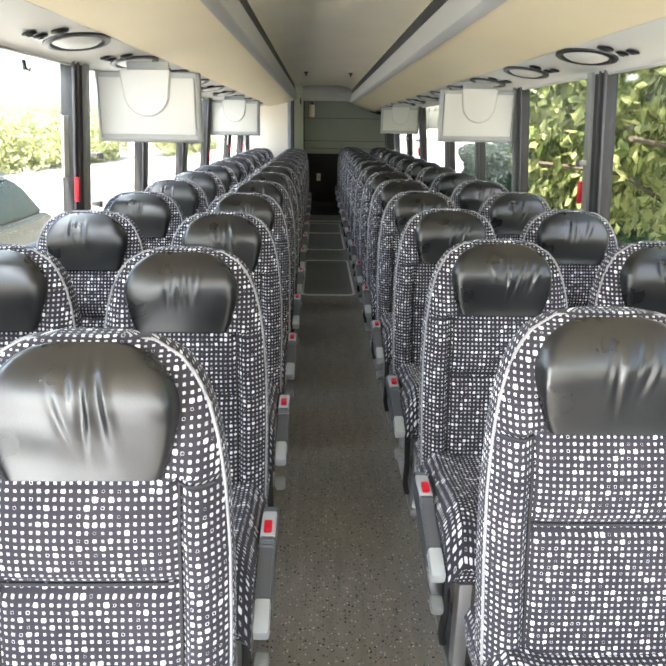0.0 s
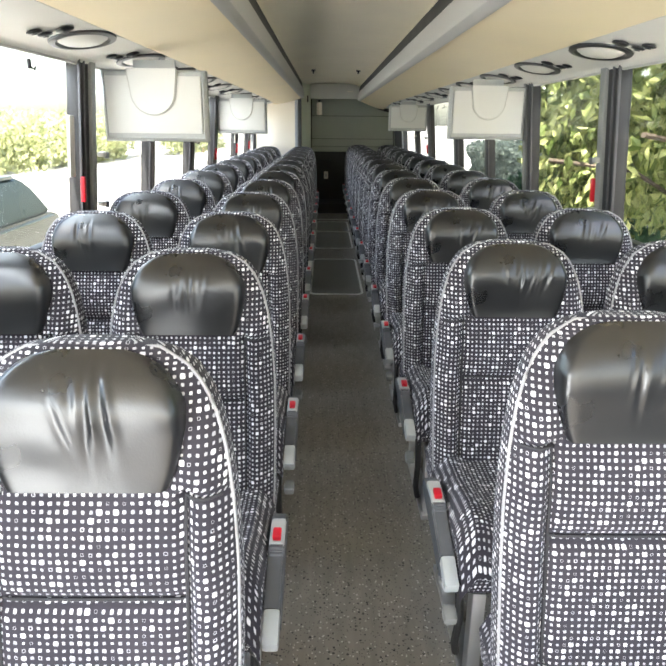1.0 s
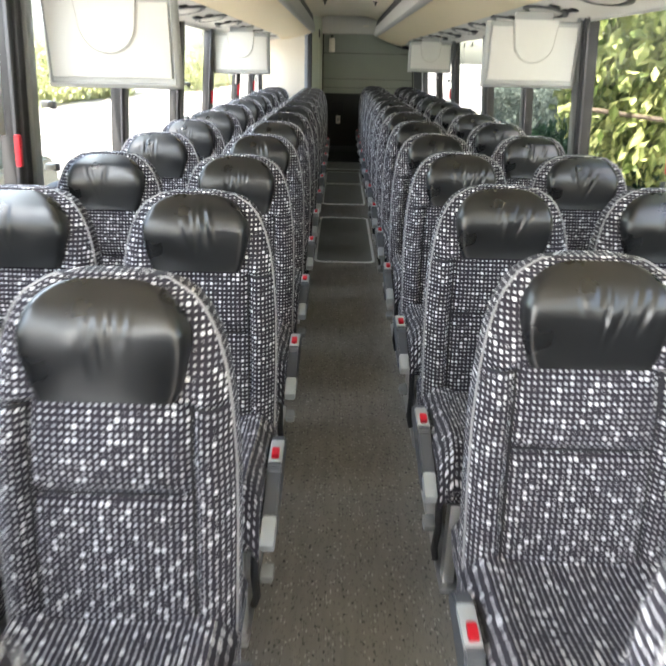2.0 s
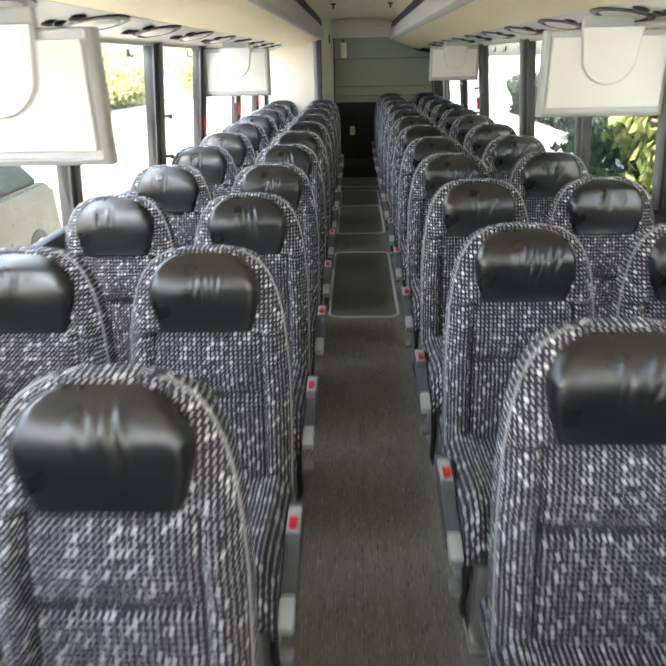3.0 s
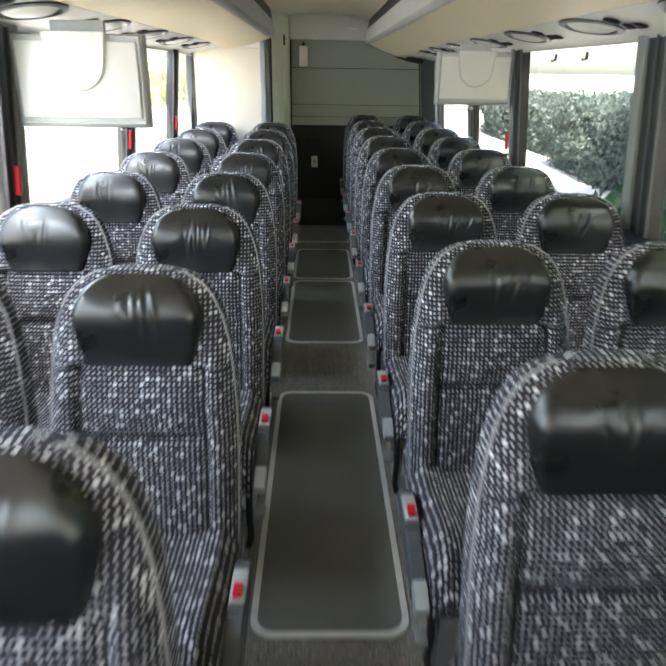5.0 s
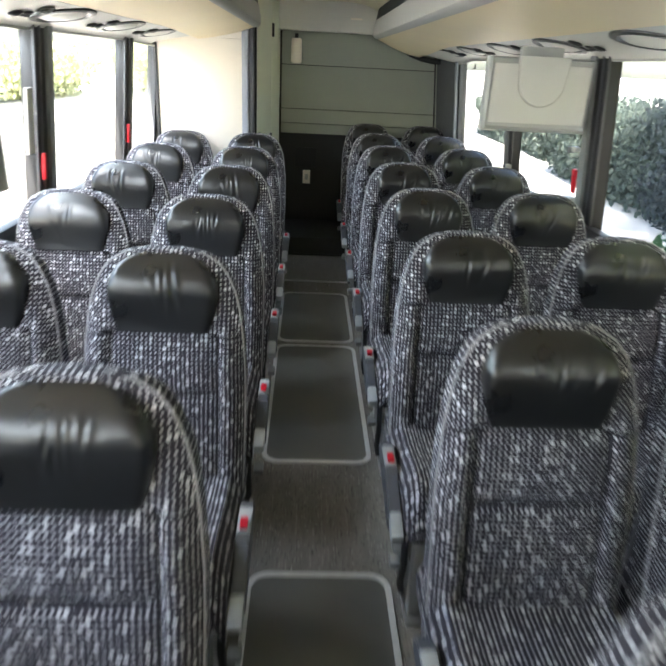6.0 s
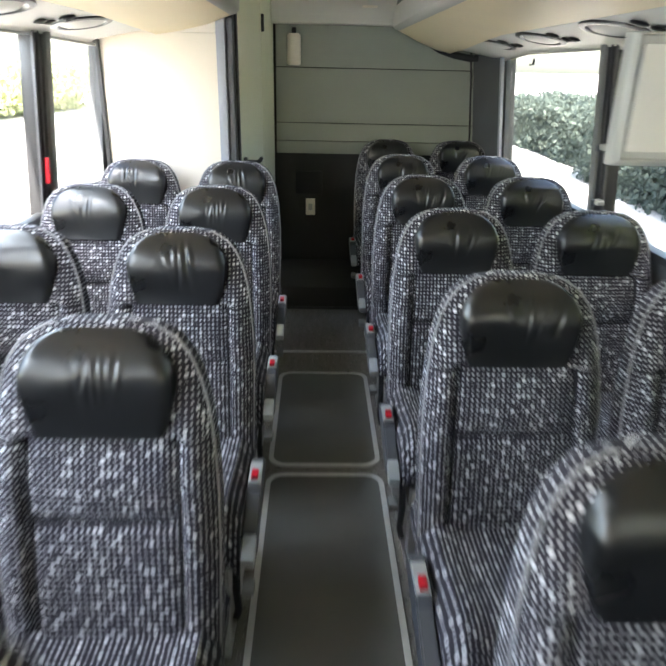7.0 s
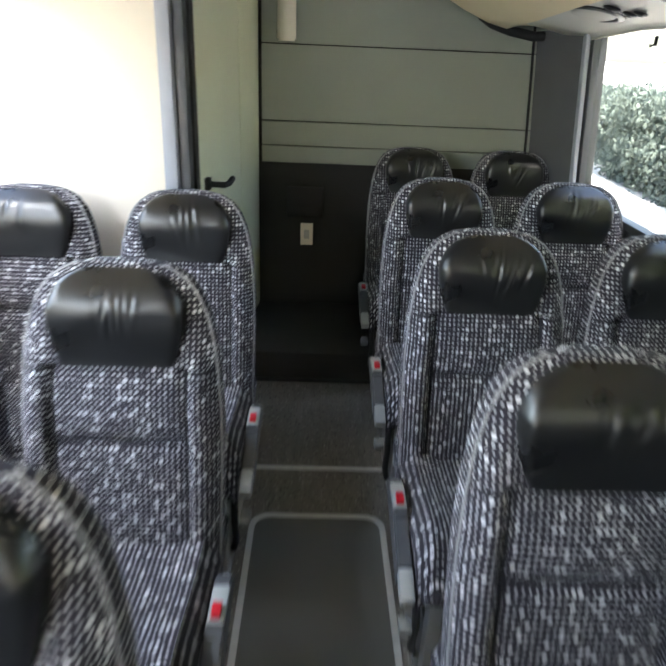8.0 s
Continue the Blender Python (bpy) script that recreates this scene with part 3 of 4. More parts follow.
def backrest_mesh():
    bm = bmesh.new()
    uvl = bm.loops.layers.uv.verify()
    zs = sorted([0.30 + 0.72 * i / 18 for i in range(19) if i not in (10, 14)] + [0.68, 0.69, 0.70, 0.71, 0.72, 0.855, 0.868, 0.881]) + [1.035, 1.05, 1.062, 1.072, 1.080, 1.086, 1.088]
    n = 64
    rings, us = [], []
    for z in zs:
        hw, d = interp(z, HALF), interp(z, DEPTH)
        ring, uu, last, acc = [], [], None, 0.0
        for i in range(n):
            a = 2 * math.pi * i / n + math.pi / 2
            c, s = math.cos(a), math.sin(a)
            x = hw * math.copysign(abs(c) ** 0.55, c)
            y = d * math.copysign(abs(s) ** 0.55, s)
            if s < 0:
                k = abs(x) / hw
                y -= 0.022 * bump_at(k, 0.80, 0.16) * min(1, max(0, (1.0 - z) / 0.12)) if z < 1.0 else 0
                y += 0.016 * bump_at(z, 0.700, 0.013) * (1 if k < 0.64 else 0)
                y += 0.018 * bump_at(abs(x), 0.148, 0.011) * (1 if z < 0.88 else 0)
                y += 0.008 * bump_at(z, 0.868, 0.008) * (1 if k > 0.62 else 0)
                y -= 0.012 * bump_at(z, 0.79, 0.06) * (1 - k * k)
            p = Vector((x, y + lean(z) + 0.03, z))
            if last is not None:
                acc += (p - last).length
            last = p
            ring.append(bm.verts.new(p))
            uu.append(acc)
        uu.append(acc + (Vector(ring[0].co) - last).length)
        # measure across from the middle of the front so that the weave stays upright
        mid = uu[n // 2]
        us.append([u - mid for u in uu])
        rings.append(ring)
    for j in range(len(zs) - 1):
        for i in range(n):
            k = (i + 1) % n
            f = bm.faces.new((rings[j][i], rings[j][k], rings[j + 1][k], rings[j + 1][i]))
            for lp, (a, b) in zip(f.loops, ((i, j), (i + 1, j), (i + 1, j + 1), (i, j + 1))):
                lp[uvl].uv = (us[b][a], zs[b] * 1.02 + max(0, zs[b] - 1.05) * 0.8)
    f = bm.faces.new(rings[-1])
    for lp in f.loops:
        lp[uvl].uv = (lp.vert.co.x, lp.vert.co.y + 1.2)
    bm.faces.new(rings[0][::-1])
    bmesh.ops.recalc_face_normals(bm, faces=bm.faces)
    return bm


PAD_W = [(0.874, 0.120), (0.885, 0.127), (0.905, 0.135), (0.935, 0.143), (0.97, 0.149), (1.005, 0.148), (1.030, 0.138), (1.050, 0.125), (1.066, 0.105), (1.076, 0.082), (1.083, 0.050)]


def headrest_mesh(seed):
    """A stuffed leather pad, pinched into a few upright folds."""
    rng = random.Random(seed)
    middle, fan, tilt = rng.uniform(-0.035, 0.045), rng.uniform(-2, 7), rng.uniform(-0.25, 0.25)
    folds = []
    for i in range(rng.randint(5, 9)):
        c = middle + (i - 3) * 0.014 + rng.uniform(-0.007, 0.007)
        folds.append((c, tilt + fan * (c - middle) + rng.uniform(-0.22, 0.22), rng.uniform(0.0010, 0.0032), rng.uniform(0.0036, 0.0080), rng.uniform(0.975, 1.035), rng.uniform(0.018, 0.055)))
    off = rng.uniform(0, 50)
    def f(u, v):
        z = 0.874 + (1.083 - 0.874) * v
        hw = interp(z, PAD_W)
        k = 2 * u - 1
        x = hw * k
        across = max(0.0, 1 - abs(k) ** 22) ** 0.5
        edge = across * (max(0.0, math.sin(math.pi * (0.19 + 0.81 * v ** 1.95))) ** 0.80 if v > 0 else 0.0)
        y = lean(z) - 0.014 + 0.008 * max(0, v - 0.85) / 0.15 - 0.047 * edge
        for c, sl, amp, wd, zc, zw in folds:
            q = bump_at(z, zc, zw) * edge
            y += amp * bump_at(x, c + sl * (z - 0.97), wd) * q
            y -= 0.7 * amp * bump_at(x, c + sl * (z - 0.97) + wd * 1.7, wd) * q
        y += 0.002 * noise.noise((x * 14 + off, z * 18, seed)) * edge
        return (x, y, z)
    bm = grid_surface(f, 110, 32)
    bmesh.ops.recalc_face_normals(bm, faces=bm.faces)
    if sum((fc.normal.y for fc in bm.faces)) > 0:
        bmesh.ops.reverse_faces(bm, faces=bm.faces)
    return bm


def front_y(x, z):
    """How far forward the face of the backrest stands."""
    hw, d = interp(z, HALF), interp(z, DEPTH)
    k = min(0.999, abs(x) / hw)
    s = (1 - k ** (2 / 0.55)) ** 0.5
    y = -d * s ** 0.55
    y -= 0.022 * bump_at(k, 0.80, 0.16) * min(1, max(0, (1.0 - z) / 0.12))
    y += 0.012 * bump_at(abs(x), 0.148, 0.011)
    y += 0.010 * bump_at(z, 0.700, 0.013) * (1 if k < 0.64 else 0)
    y -= 0.012 * bump_at(z, 0.79, 0.06) * (1 - k * k)
    return y + lean(z) + 0.03


def piping_mesh():
    path = []
    for s in (-1, 1):
        side = []
        for i in range(26):
            z = 0.34 + (1.08 - 0.34) * (i / 25) ** 0.8
            side.append((s * (interp(z, HALF) * 0.985), lean(z) + 0.03 - interp(z, DEPTH) * 0.55, z))
        path += side if s < 0 else side[::-1]
    return tube(path, 0.0034, 6)


def cushion_mesh():
    bm = bmesh.new()
    uvl = bm.loops.layers.uv.verify()
    def top(x, y):
        k = abs(x) / 0.226
        z = 0.448 + 0.022 * bump_at(k, 0.80, 0.2) + 0.03 * bump_at(y, -0.42, 0.13)
        return z
    def f(u, v):
        k, y = 2 * u - 1, 0.06 - 0.60 * v
        x = 0.226 * k
        z = top(x, y)
        z -= 0.055 * max(0, abs(k) - 0.86) / 0.14 * (abs(k) > 0.86)
        z -= 0.10 * (max(0, v - 0.86) / 0.14) ** 2
        return (x, y, z)
    grid_surface(f, 24, 22, lambda u, v: ((2 * u - 1) * 0.23, -0.6 * v - 0.08 * max(0, v - 0.86)), bm)
    rim = [e for e in bm.edges if e.is_boundary]
    r = bmesh.ops.extrude_edge_only(bm, edges=rim)
    vs = [g for g in r["geom"] if isinstance(g, bmesh.types.BMVert)]
    for v in vs:
        v.co.z = 0.335
        v.co.x *= 0.97
        v.co.y = min(0.05, max(-0.53, v.co.y))
    for fc in bm.faces:
        if abs(fc.normal.z) < 0.5 and any(v in vs for v in fc.verts):
            for lp in fc.loops:
                lp[uvl].uv = (lp.vert.co.x + lp.vert.co.y, lp.vert.co.z)
    bmesh.ops.contextual_create(bm, geom=[e for e in bm.edges if e.is_boundary])
    bmesh.ops.recalc_face_normals(bm, faces=bm.faces)
    return bm


BACK_BM, PIPE_BM, CUSH_BM = None, None, None


def coach_seat(seed, arm=0, label=""):
    """One seat facing the front; arm: the side (-1, 1) of its aisle armrest, 0 for none."""
    root = tagged(new("coach_seat"), label, "seat", group="coach seats")
    back = part("backrest", backrest_mesh(), FABRIC, root)
    part("headrest_pad", headrest_mesh(seed), LEATHER, back, "creased black leather headrest pad")
    part("piping", piping_mesh(), PIPING, back, "pale grey piping")
    for sx in (-1, 1):
        up = [(sx * 0.148, front_y(0.148, z), z) for z in [0.40 + 0.468 * i / 30 for i in range(31)]]
        out = [(sx * x, front_y(x, 0.868), 0.868) for x in (0.16, 0.175, 0.19, 0.203)]
        part("seam", tube(up + out, 0.0030, 5), SEAM, back, "dark sewn seam")
    part("seam", tube([(0.146 * i / 12, front_y(0.146 * i / 12, 0.70), 0.70) for i in range(-12, 13)], 0.0030, 5), SEAM, back, "dark sewn seam")
    part("cushion", cushion_mesh(), FABRIC, root)
    part("back_shell", box(0.40, 0.03, 0.50, (0, lean(0.62) + 0.10, 0.62), 0.012), SHELL, root, "dark plastic back shell")
    part("base", box(0.42, 0.44, 0.05, (0, -0.22, 0.312), 0.01), DARK_TRIM, root, "dark metal seat base")
    if arm:
        x = arm * 0.247
        pts = [(-0.16, 0.405), (-0.16, 0.432), (-0.20, 0.452), (-0.33, 0.448), (-0.335, 0.436), (-0.47, 0.392), (-0.475, 0.330), (-0.40, 0.345), (-0.24, 0.385)]
        bm = bmesh.new()
        a = [bm.verts.new((x - 0.020, y, z)) for y, z in pts]
        b = [bm.verts.new((x + 0.020, y, z)) for y, z in pts]
        bm.faces.new(a)
        bm.faces.new(b[::-1])
        for i in range(len(pts)):
            j = (i + 1) % len(pts)
            bm.faces.new((a[i], b[i], b[j], a[j]))
        bmesh.ops.recalc_face_normals(bm, faces=bm.faces)
        bmesh.ops.bevel(bm, geom=list(bm.edges), offset=0.005, segments=2, affect="EDGES")
        armrest = part("armrest", bm, ARM_GREY, root, "grey plastic folded aisle armrest")
        collar = box(0.038, 0.10, 0.026, (0, 0, 0), 0.008)
        c = part("collar", collar, ARM_PALE, armrest, "pale grey button housing")
        c.matrix_basis = pose(x, -0.265, 0.442, 2)
        b_ = part("release_button", box(0.021, 0.036, 0.014, (0, 0, 0), 0.004), RED, armrest, "red release button")
        b_.matrix_basis = pose(x, -0.292, 0.462, 4)
        tip = part("end_cap", box(0.037, 0.082, 0.036, (0, 0, 0), 0.009), ARM_PALE, armrest, "pale grey end cap")
        tip.matrix_basis = pose(x, -0.500, 0.366, 22)
        pad = part("foot_pedal", box(0.034, 0.045, 0.030, (0, 0, 0), 0.011), PILLAR_GREY, root, "small grey foot pedal")
        pad.matrix_basis = pose(x, -0.535, 0.275, 15)
        for y in (-0.47, -0.08):
            part("leg", box(0.035, 0.05, 0.30, (arm * 0.165, y, 0.15), 0.006), STEEL, root, "steel seat leg")
        part("foot_rail", box(0.05, 0.50, 0.022, (arm * 0.165, -0.27, 0.011), 0.005), STEEL, root, "steel floor rail")
        bm = tube([(arm * 0.205, -0.44, 0.31), (arm * 0.205, -0.47, 0.20), (arm * 0.205, -0.44, 0.10), (arm * 0.19, -0.40, 0.03)], 0.011, 8)
        part("bracket", bm, BLACK, root, "black curved side bracket")
    else:
        part("leg", box(0.035, 0.05, 0.30, (0.12, -0.10, 0.15), 0.006), STEEL, root, "steel seat leg")
        part("leg", box(0.035, 0.05, 0.30, (0.12, -0.44, 0.15), 0.006), STEEL, root, "steel seat leg")
    return root


LEFT0, LEFT_PITCH = 0.013, 0.7557      # seat rows on the two sides are spaced a little differently
RIGHT0, RIGHT_PITCH = 0.157, 0.7750
AISLE_LABEL = "dark dotted moquette aisle seat with black leather headrest and grey armrest"
WINDOW_LABEL = "dark dotted moquette window seat with black leather headrest"
protos = {}
for side, base, pitch, rows_ in ((-1, LEFT0, LEFT_PITCH, range(1, 14)), (1, RIGHT0, RIGHT_PITCH, range(1, 15))):
    for k in rows_:
        for place in ("aisle", "window"):
            x = side * (0.458 if place == "aisle" else 0.969)
            key = (side if place == "aisle" else 0, (k * 2 + (place == "window") + (side > 0)) % 4)
            m = pose(x, base + pitch * k + (0.085 if k == 14 else 0), 0)    # the very last row stands a little farther back
            if key in protos:
                copy_thing(protos[key], m)
            else:
                arm = -side if place == "aisle" else 0
                protos[key] = coach_seat(11 + key[1] * 7 + key[0], arm, AISLE_LABEL if place == "aisle" else WINDOW_LABEL)
                protos[key].matrix_basis = m


# ---- aisle hatches and strips ----
def hatch(y0, y1, x0=-0.234, x1=0.242):
    root = tagged(new("floor_hatch"), "dark vinyl floor hatch in a rounded aluminium frame", "floor hatch", group="floor hatches")
    def outline(x0, x1, y0, y1, r):
        out = []
        for cx, cy, a0 in ((x1 - r, y1 - r, 0), (x0 + r, y1 - r, 90), (x0 + r, y0 + r, 180), (x1 - r, y0 + r, 270)):
            for i in range(7):
                a = radians(a0 + 15 * i)
                out.append((cx + r * math.cos(a), cy + r * math.sin(a)))
        return out
    o, i_ = outline(x0, x1, y0, y1, 0.07), outline(x0 + 0.020, x1 - 0.020, y0 + 0.020, y1 - 0.020, 0.055)
    bm = bmesh.new()
    lev = [(o, 0.0), (o, 0.007), (i_, 0.007), (i_, 0.0)]
    rings = [[bm.verts.new((x, y, z)) for x, y in p] for p, z in lev]
    n = len(o)
    for a, b in zip(rings, rings[1:]):
        for k in range(n):
            bm.faces.new((a[k], a[(k + 1) % n], b[(k + 1) % n], b[k]))
    bmesh.ops.recalc_face_normals(bm, faces=bm.faces)
    part("frame", bm, ALU, root, "dull aluminium frame", smooth=False)
    bm = bmesh.new()
    top = [bm.verts.new((x, y, 0.004)) for x, y in i_]
    bot = [bm.verts.new((x, y, 0.0)) for x, y in i_]
    bm.faces.new(top)
    for k in range(n):
        bm.faces.new((top[k], bot[k], bot[(k + 1) % n], top[(k + 1) % n]))
    bmesh.ops.recalc_face_normals(bm, faces=bm.faces)
    part("lid", bm, HATCH, root, smooth=False)
    return root


hatch(5.297, 6.830)
hatch(7.465, 8.695)
hatch(8.745, 9.643)
strip = part("floor_strip", box(0.62, 0.022, 0.008, (0.0, 9.918, 0.004), 0.003), ALU)
tagged(strip, "thin aluminium strip across the aisle floor", "floor strip")

# ---- rear: step, panels, toilet cubicle ----
step = tagged(new("rear_step"), "dark carpeted step in front of the rear wall", "step")
part("riser", box(0.70, 0.70, 0.16, (-0.02, 11.00, 0.08), 0.012), REAR_DARK, step)
part("edge", box(0.70, 0.012, 0.02, (-0.02, 10.644, 0.010), 0.004), DARK_TRIM, step, "dark edge strip")

rp = tagged(new("rear_lining"), "grey laminate lining of the upper rear wall", "wall lining")
for z0, z1 in ((0.965, 1.050), (1.056, 1.175), (1.181, 1.545), (1.551, 1.820)):
    part("panel", box(1.46, 0.03, z1 - z0, (0.395, Y1 - 0.016, (z0 + z1) / 2), 0.004), REAR_PALE, rp)
hd = tagged(new("rear_header"), "pale grey header box above the rear wall", "header")
part("box", box(0.92, 0.12, 0.24, (0.10, Y1 - 0.062, 1.940), 0.012), PANEL, hd)
part("lamp_strip", box(0.10, 0.02, 0.014, (0.30, Y1 - 0.128, 1.93), 0.004), WHITE, hd, "small white strip")
cp = tagged(new("corner_post"), "grey corner post beside the rear window", "post")
cp.matrix_basis = leaning(1)
bm = bmesh.new()
plan = [(1.102, Y1 - 0.004), (1.128, Y1 - 0.10), (1.165, Y1 - 0.25), (1.200, Y1 - 0.44), (1.232, Y1 - 0.47), (1.232, Y1 - 0.004)]
rings = [[bm.verts.new((x, y, z)) for x, y in plan] for z in (0.40, 1.665)]
for i in range(len(plan)):
    j = (i + 1) % len(plan)
    bm.faces.new((rings[0][i], rings[0][j], rings[1][j], rings[1][i]))
bm.faces.new(rings[0][::-1])
bm.faces.new(rings[1])
bmesh.ops.recalc_face_normals(bm, faces=bm.faces)
part("cover", bm, WALL, cp)
part("edge_strip", box(0.022, 0.045, 0.74, (1.194, Y1 - 0.470, 1.29), 0.008), FRAME_GREY, cp, "pale edge strip")
cable = part("cable", tube([(1.080, Y1 - 0.038, 0.92), (1.068, Y1 - 0.038, 1.15), (1.044, Y1 - 0.038, 1.45), (1.022, Y1 - 0.038, 1.72)], 0.007, 6), BLACK)
tagged(cable, "black cable down the rear wall corner", "cable")

seal = part("bin_bumper", tube([(0.74, Y1 - 0.10, 1.712), (0.80, Y1 - 0.08, 1.678), (0.90, Y1 - 0.07, 1.648), (1.02, Y1 - 0.07, 1.628), (1.07, Y1 - 0.08, 1.632)], 0.024, 10), BLACK)
tagged(seal, "black rubber bumper under the bin end by the rear wall", "bumper")

tube_lamp = tagged(new("wall_lamp"), "white cylinder hanging from a dark hook on the rear wall", "lamp")
bm = bmesh.new()
bmesh.ops.create_cone(bm, cap_ends=True, segments=20, radius1=0.047, radius2=0.045, depth=0.20)
bmesh.ops.bevel(bm, geom=[e for e in bm.edges if abs(e.verts[0].co.z - e.verts[1].co.z) < 0.01], offset=0.008, segments=2, affect="EDGES")
part("body", bm, WHITE, tube_lamp, at=pose(-0.207, Y1 - 0.082, 1.660))
part("hook", box(0.03, 0.06, 0.04, (-0.207, Y1 - 0.06, 1.778), 0.006), BLACK, tube_lamp, "dark hook")
sock = tagged(new("wall_switch"), "small white switch plate on the dark rear panel", "switch")
part("plate", box(0.070, 0.012, 0.125, (-0.087, Y1 - 0.006, 0.568), 0.004), WHITE, sock)
part("rocker", box(0.03, 0.012, 0.05, (-0.087, Y1 - 0.013, 0.568), 0.003), LIP, sock, "grey rocker")
grille = part("wall_grille", box(0.20, 0.014, 0.17, (-0.10, Y1 - 0.007, 0.75), 0.004), BLACK)
tagged(grille, "black square grille on the rear panel", "grille")

cub = tagged(new("toilet_cubicle"), "white front panel and grey-green door of a toilet cubicle", "toilet cubicle")
part("front_panel", box(0.60, 0.04, 1.70, (-0.86, 10.10, 0.85), 0.005), WHITE, cub, "white laminate front panel")
part("corner_trim", box(0.02, 0.03, 0.74, (-1.165, 10.07, 1.29), 0.004), DARK_TRIM, cub, "dark corner trim")
part("upper_panel", box(0.60, 0.04, 0.36, (-0.86, 10.10, 1.88), 0.005), WHITE, cub)
part("door_frame", box(0.058, 0.10, 2.04, (-0.548, 10.13, 1.02), 0.014), FRAME_GREY, cub, "grey-blue door frame post")
part("door_stop", box(0.036, 0.08, 2.04, (-0.499, 10.15, 1.02), 0.008), ARM_GREY, cub, "darker grey door stop")
part("gap", box(0.012, 0.06, 2.04, (-0.475, 10.20, 1.02), 0.002), BLACK, cub, "black door gap")
d0, d1 = Vector((-0.478, 10.24)), Vector((-0.350, 11.33))
ln = (d1 - d0).length
ang = math.degrees(math.atan2(d1.y - d0.y, d1.x - d0.x))
wall_pose = pose(d0.x, d0.y, 0, 0, 0, ang)
door = part("door", box(ln * 0.62, 0.035, 2.03, (ln * 0.31, 0.018, 1.015), 0.005), GREENISH, cub, at=wall_pose)
part("side_panel", box(ln * 0.37, 0.035, 2.03, (ln * 0.815, 0.018, 1.015), 0.005), GREENISH, cub, at=wall_pose)
part("hinge", box(0.02, 0.02, 0.10, (ln * 0.625, -0.006, 1.80), 0.004), BLACK, cub, "black hinge", at=wall_pose)
bm = tube([(0.10, -0.02, 1.03), (0.10, -0.075, 1.03), (0.12, -0.085, 1.032), (0.20, -0.08, 1.038)], 0.012, 8)
box(0.045, 0.020, 0.05, (0.10, -0.006, 1.03), 0.006, bm=bm)
part("handle", bm, BLACK, door, "black lever handle")

# ---- outside ----
ASPHALT = mat("asphalt yard", (0.36, 0.345, 0.31), 0.9, vary=0.2, scale=0.5, grain=0.6, grain_scale=60)
GROUND = -1.25
bm = bmesh.new()
bmesh.ops.create_grid(bm, x_segments=8, y_segments=8, size=3000)
ground = part("ground", bm, ASPHALT, at=pose(0, 0, GROUND), smooth=False)
tagged(ground, "pale dusty gravel yard outside the coach", "ground", kind="structure")

# sun glare is put into both leaf colours, paler than foliage
LEAF = leaf_mat("sunlit leaves", (0.10, 0.15, 0.035), (0.54, 0.57, 0.24))
YARD_BUSH = leaf_mat("sunlit yellow-green bush leaves", (0.25, 0.28, 0.12), (0.54, 0.55, 0.30))
BARK = mat("bark", (0.07, 0.055, 0.04), 0.9, vary=0.3, scale=8, grain=0.6, grain_scale=40)


def leaf_cloud(centre, radius, count, size, rng, lobes=7):
    """Many small folded leaves gathered in uneven lobes, with gaps between."""
    cx, cy, cz = centre
    rx, ry, rz = radius
    blobs = [(cx + rx * rng.uniform(-0.6, 0.6), cy + ry * rng.uniform(-0.75, 0.75), cz + rz * rng.uniform(-0.75, 0.7), rng.uniform(0.3, 0.55)) for _ in range(lobes)]
    verts, faces = [], []
    for i in range(count):
        bx, by, bz, br = blobs[rng.randrange(lobes)]
        while True:
            p = Vector((rng.uniform(-1, 1), rng.uniform(-1, 1), rng.uniform(-1, 1)))
            if 0.25 < p.length < 1:
                break
        c = Vector((bx + p.x * br * rx, by + p.y * br * ry, bz + p.z * br * rz))
        e = Euler((rng.uniform(0, 6.3), rng.uniform(0, 6.3), rng.uniform(0, 6.3))).to_matrix()
        s = size * rng.uniform(0.6, 1.4)
        k = len(verts)
        for q in ((-0.5, 0, 0), (0, -0.28, 0.05), (0.55, 0, -0.03), (0, 0.28, 0.05)):
            verts.append(c + e @ (Vector(q) * s))
        faces.append((k, k + 1, k + 2, k + 3))
    return verts, faces


def leaves_part(name, data, material, parent=None):
    me = bpy.data.meshes.new(name)
    me.from_pydata([tuple(v) for v in data[0]], [], data[1])
    me.materials.append(material)
    ob = new(name, me)
    if parent:
        ob.parent = parent
    return ob


def tree(x, y, height, spread, seed, leaf=0.16, count=9000, low=0.25, foliage=None):
    rng = random.Random(seed)
    root = tagged(new("tree"), "broad-leaved tree with sunlit yellow-green leaves beside the coach", "tree", group="trees beside the coach")
    bm = tube([(x, y, GROUND), (x + 0.1, y, GROUND + height * 0.25), (x - 0.05, y + 0.1, GROUND + height * 0.5), (x, y, GROUND + height * 0.8)], 0.14, 8)
    for i in range(7):
        a, z = rng.uniform(0, 6.28), GROUND + height * rng.uniform(0.25, 0.65)
        l = spread * rng.uniform(0.5, 0.9)
        tube([(x, y, z), (x + 0.5 * l * math.cos(a), y + 0.5 * l * math.sin(a), z + 0.3 * l), (x + l * math.cos(a), y + l * math.sin(a), z + 0.35 * l)], 0.022, 6, bm=bm)
    part("trunk", bm, BARK, root)
    zc = GROUND + height * (low + 1) / 2
    leaves_part("crown", leaf_cloud((x, y, zc), (spread, spread, height * (1 - low) / 2), count, leaf, rng, 22), foliage or LEAF, root)
    return root


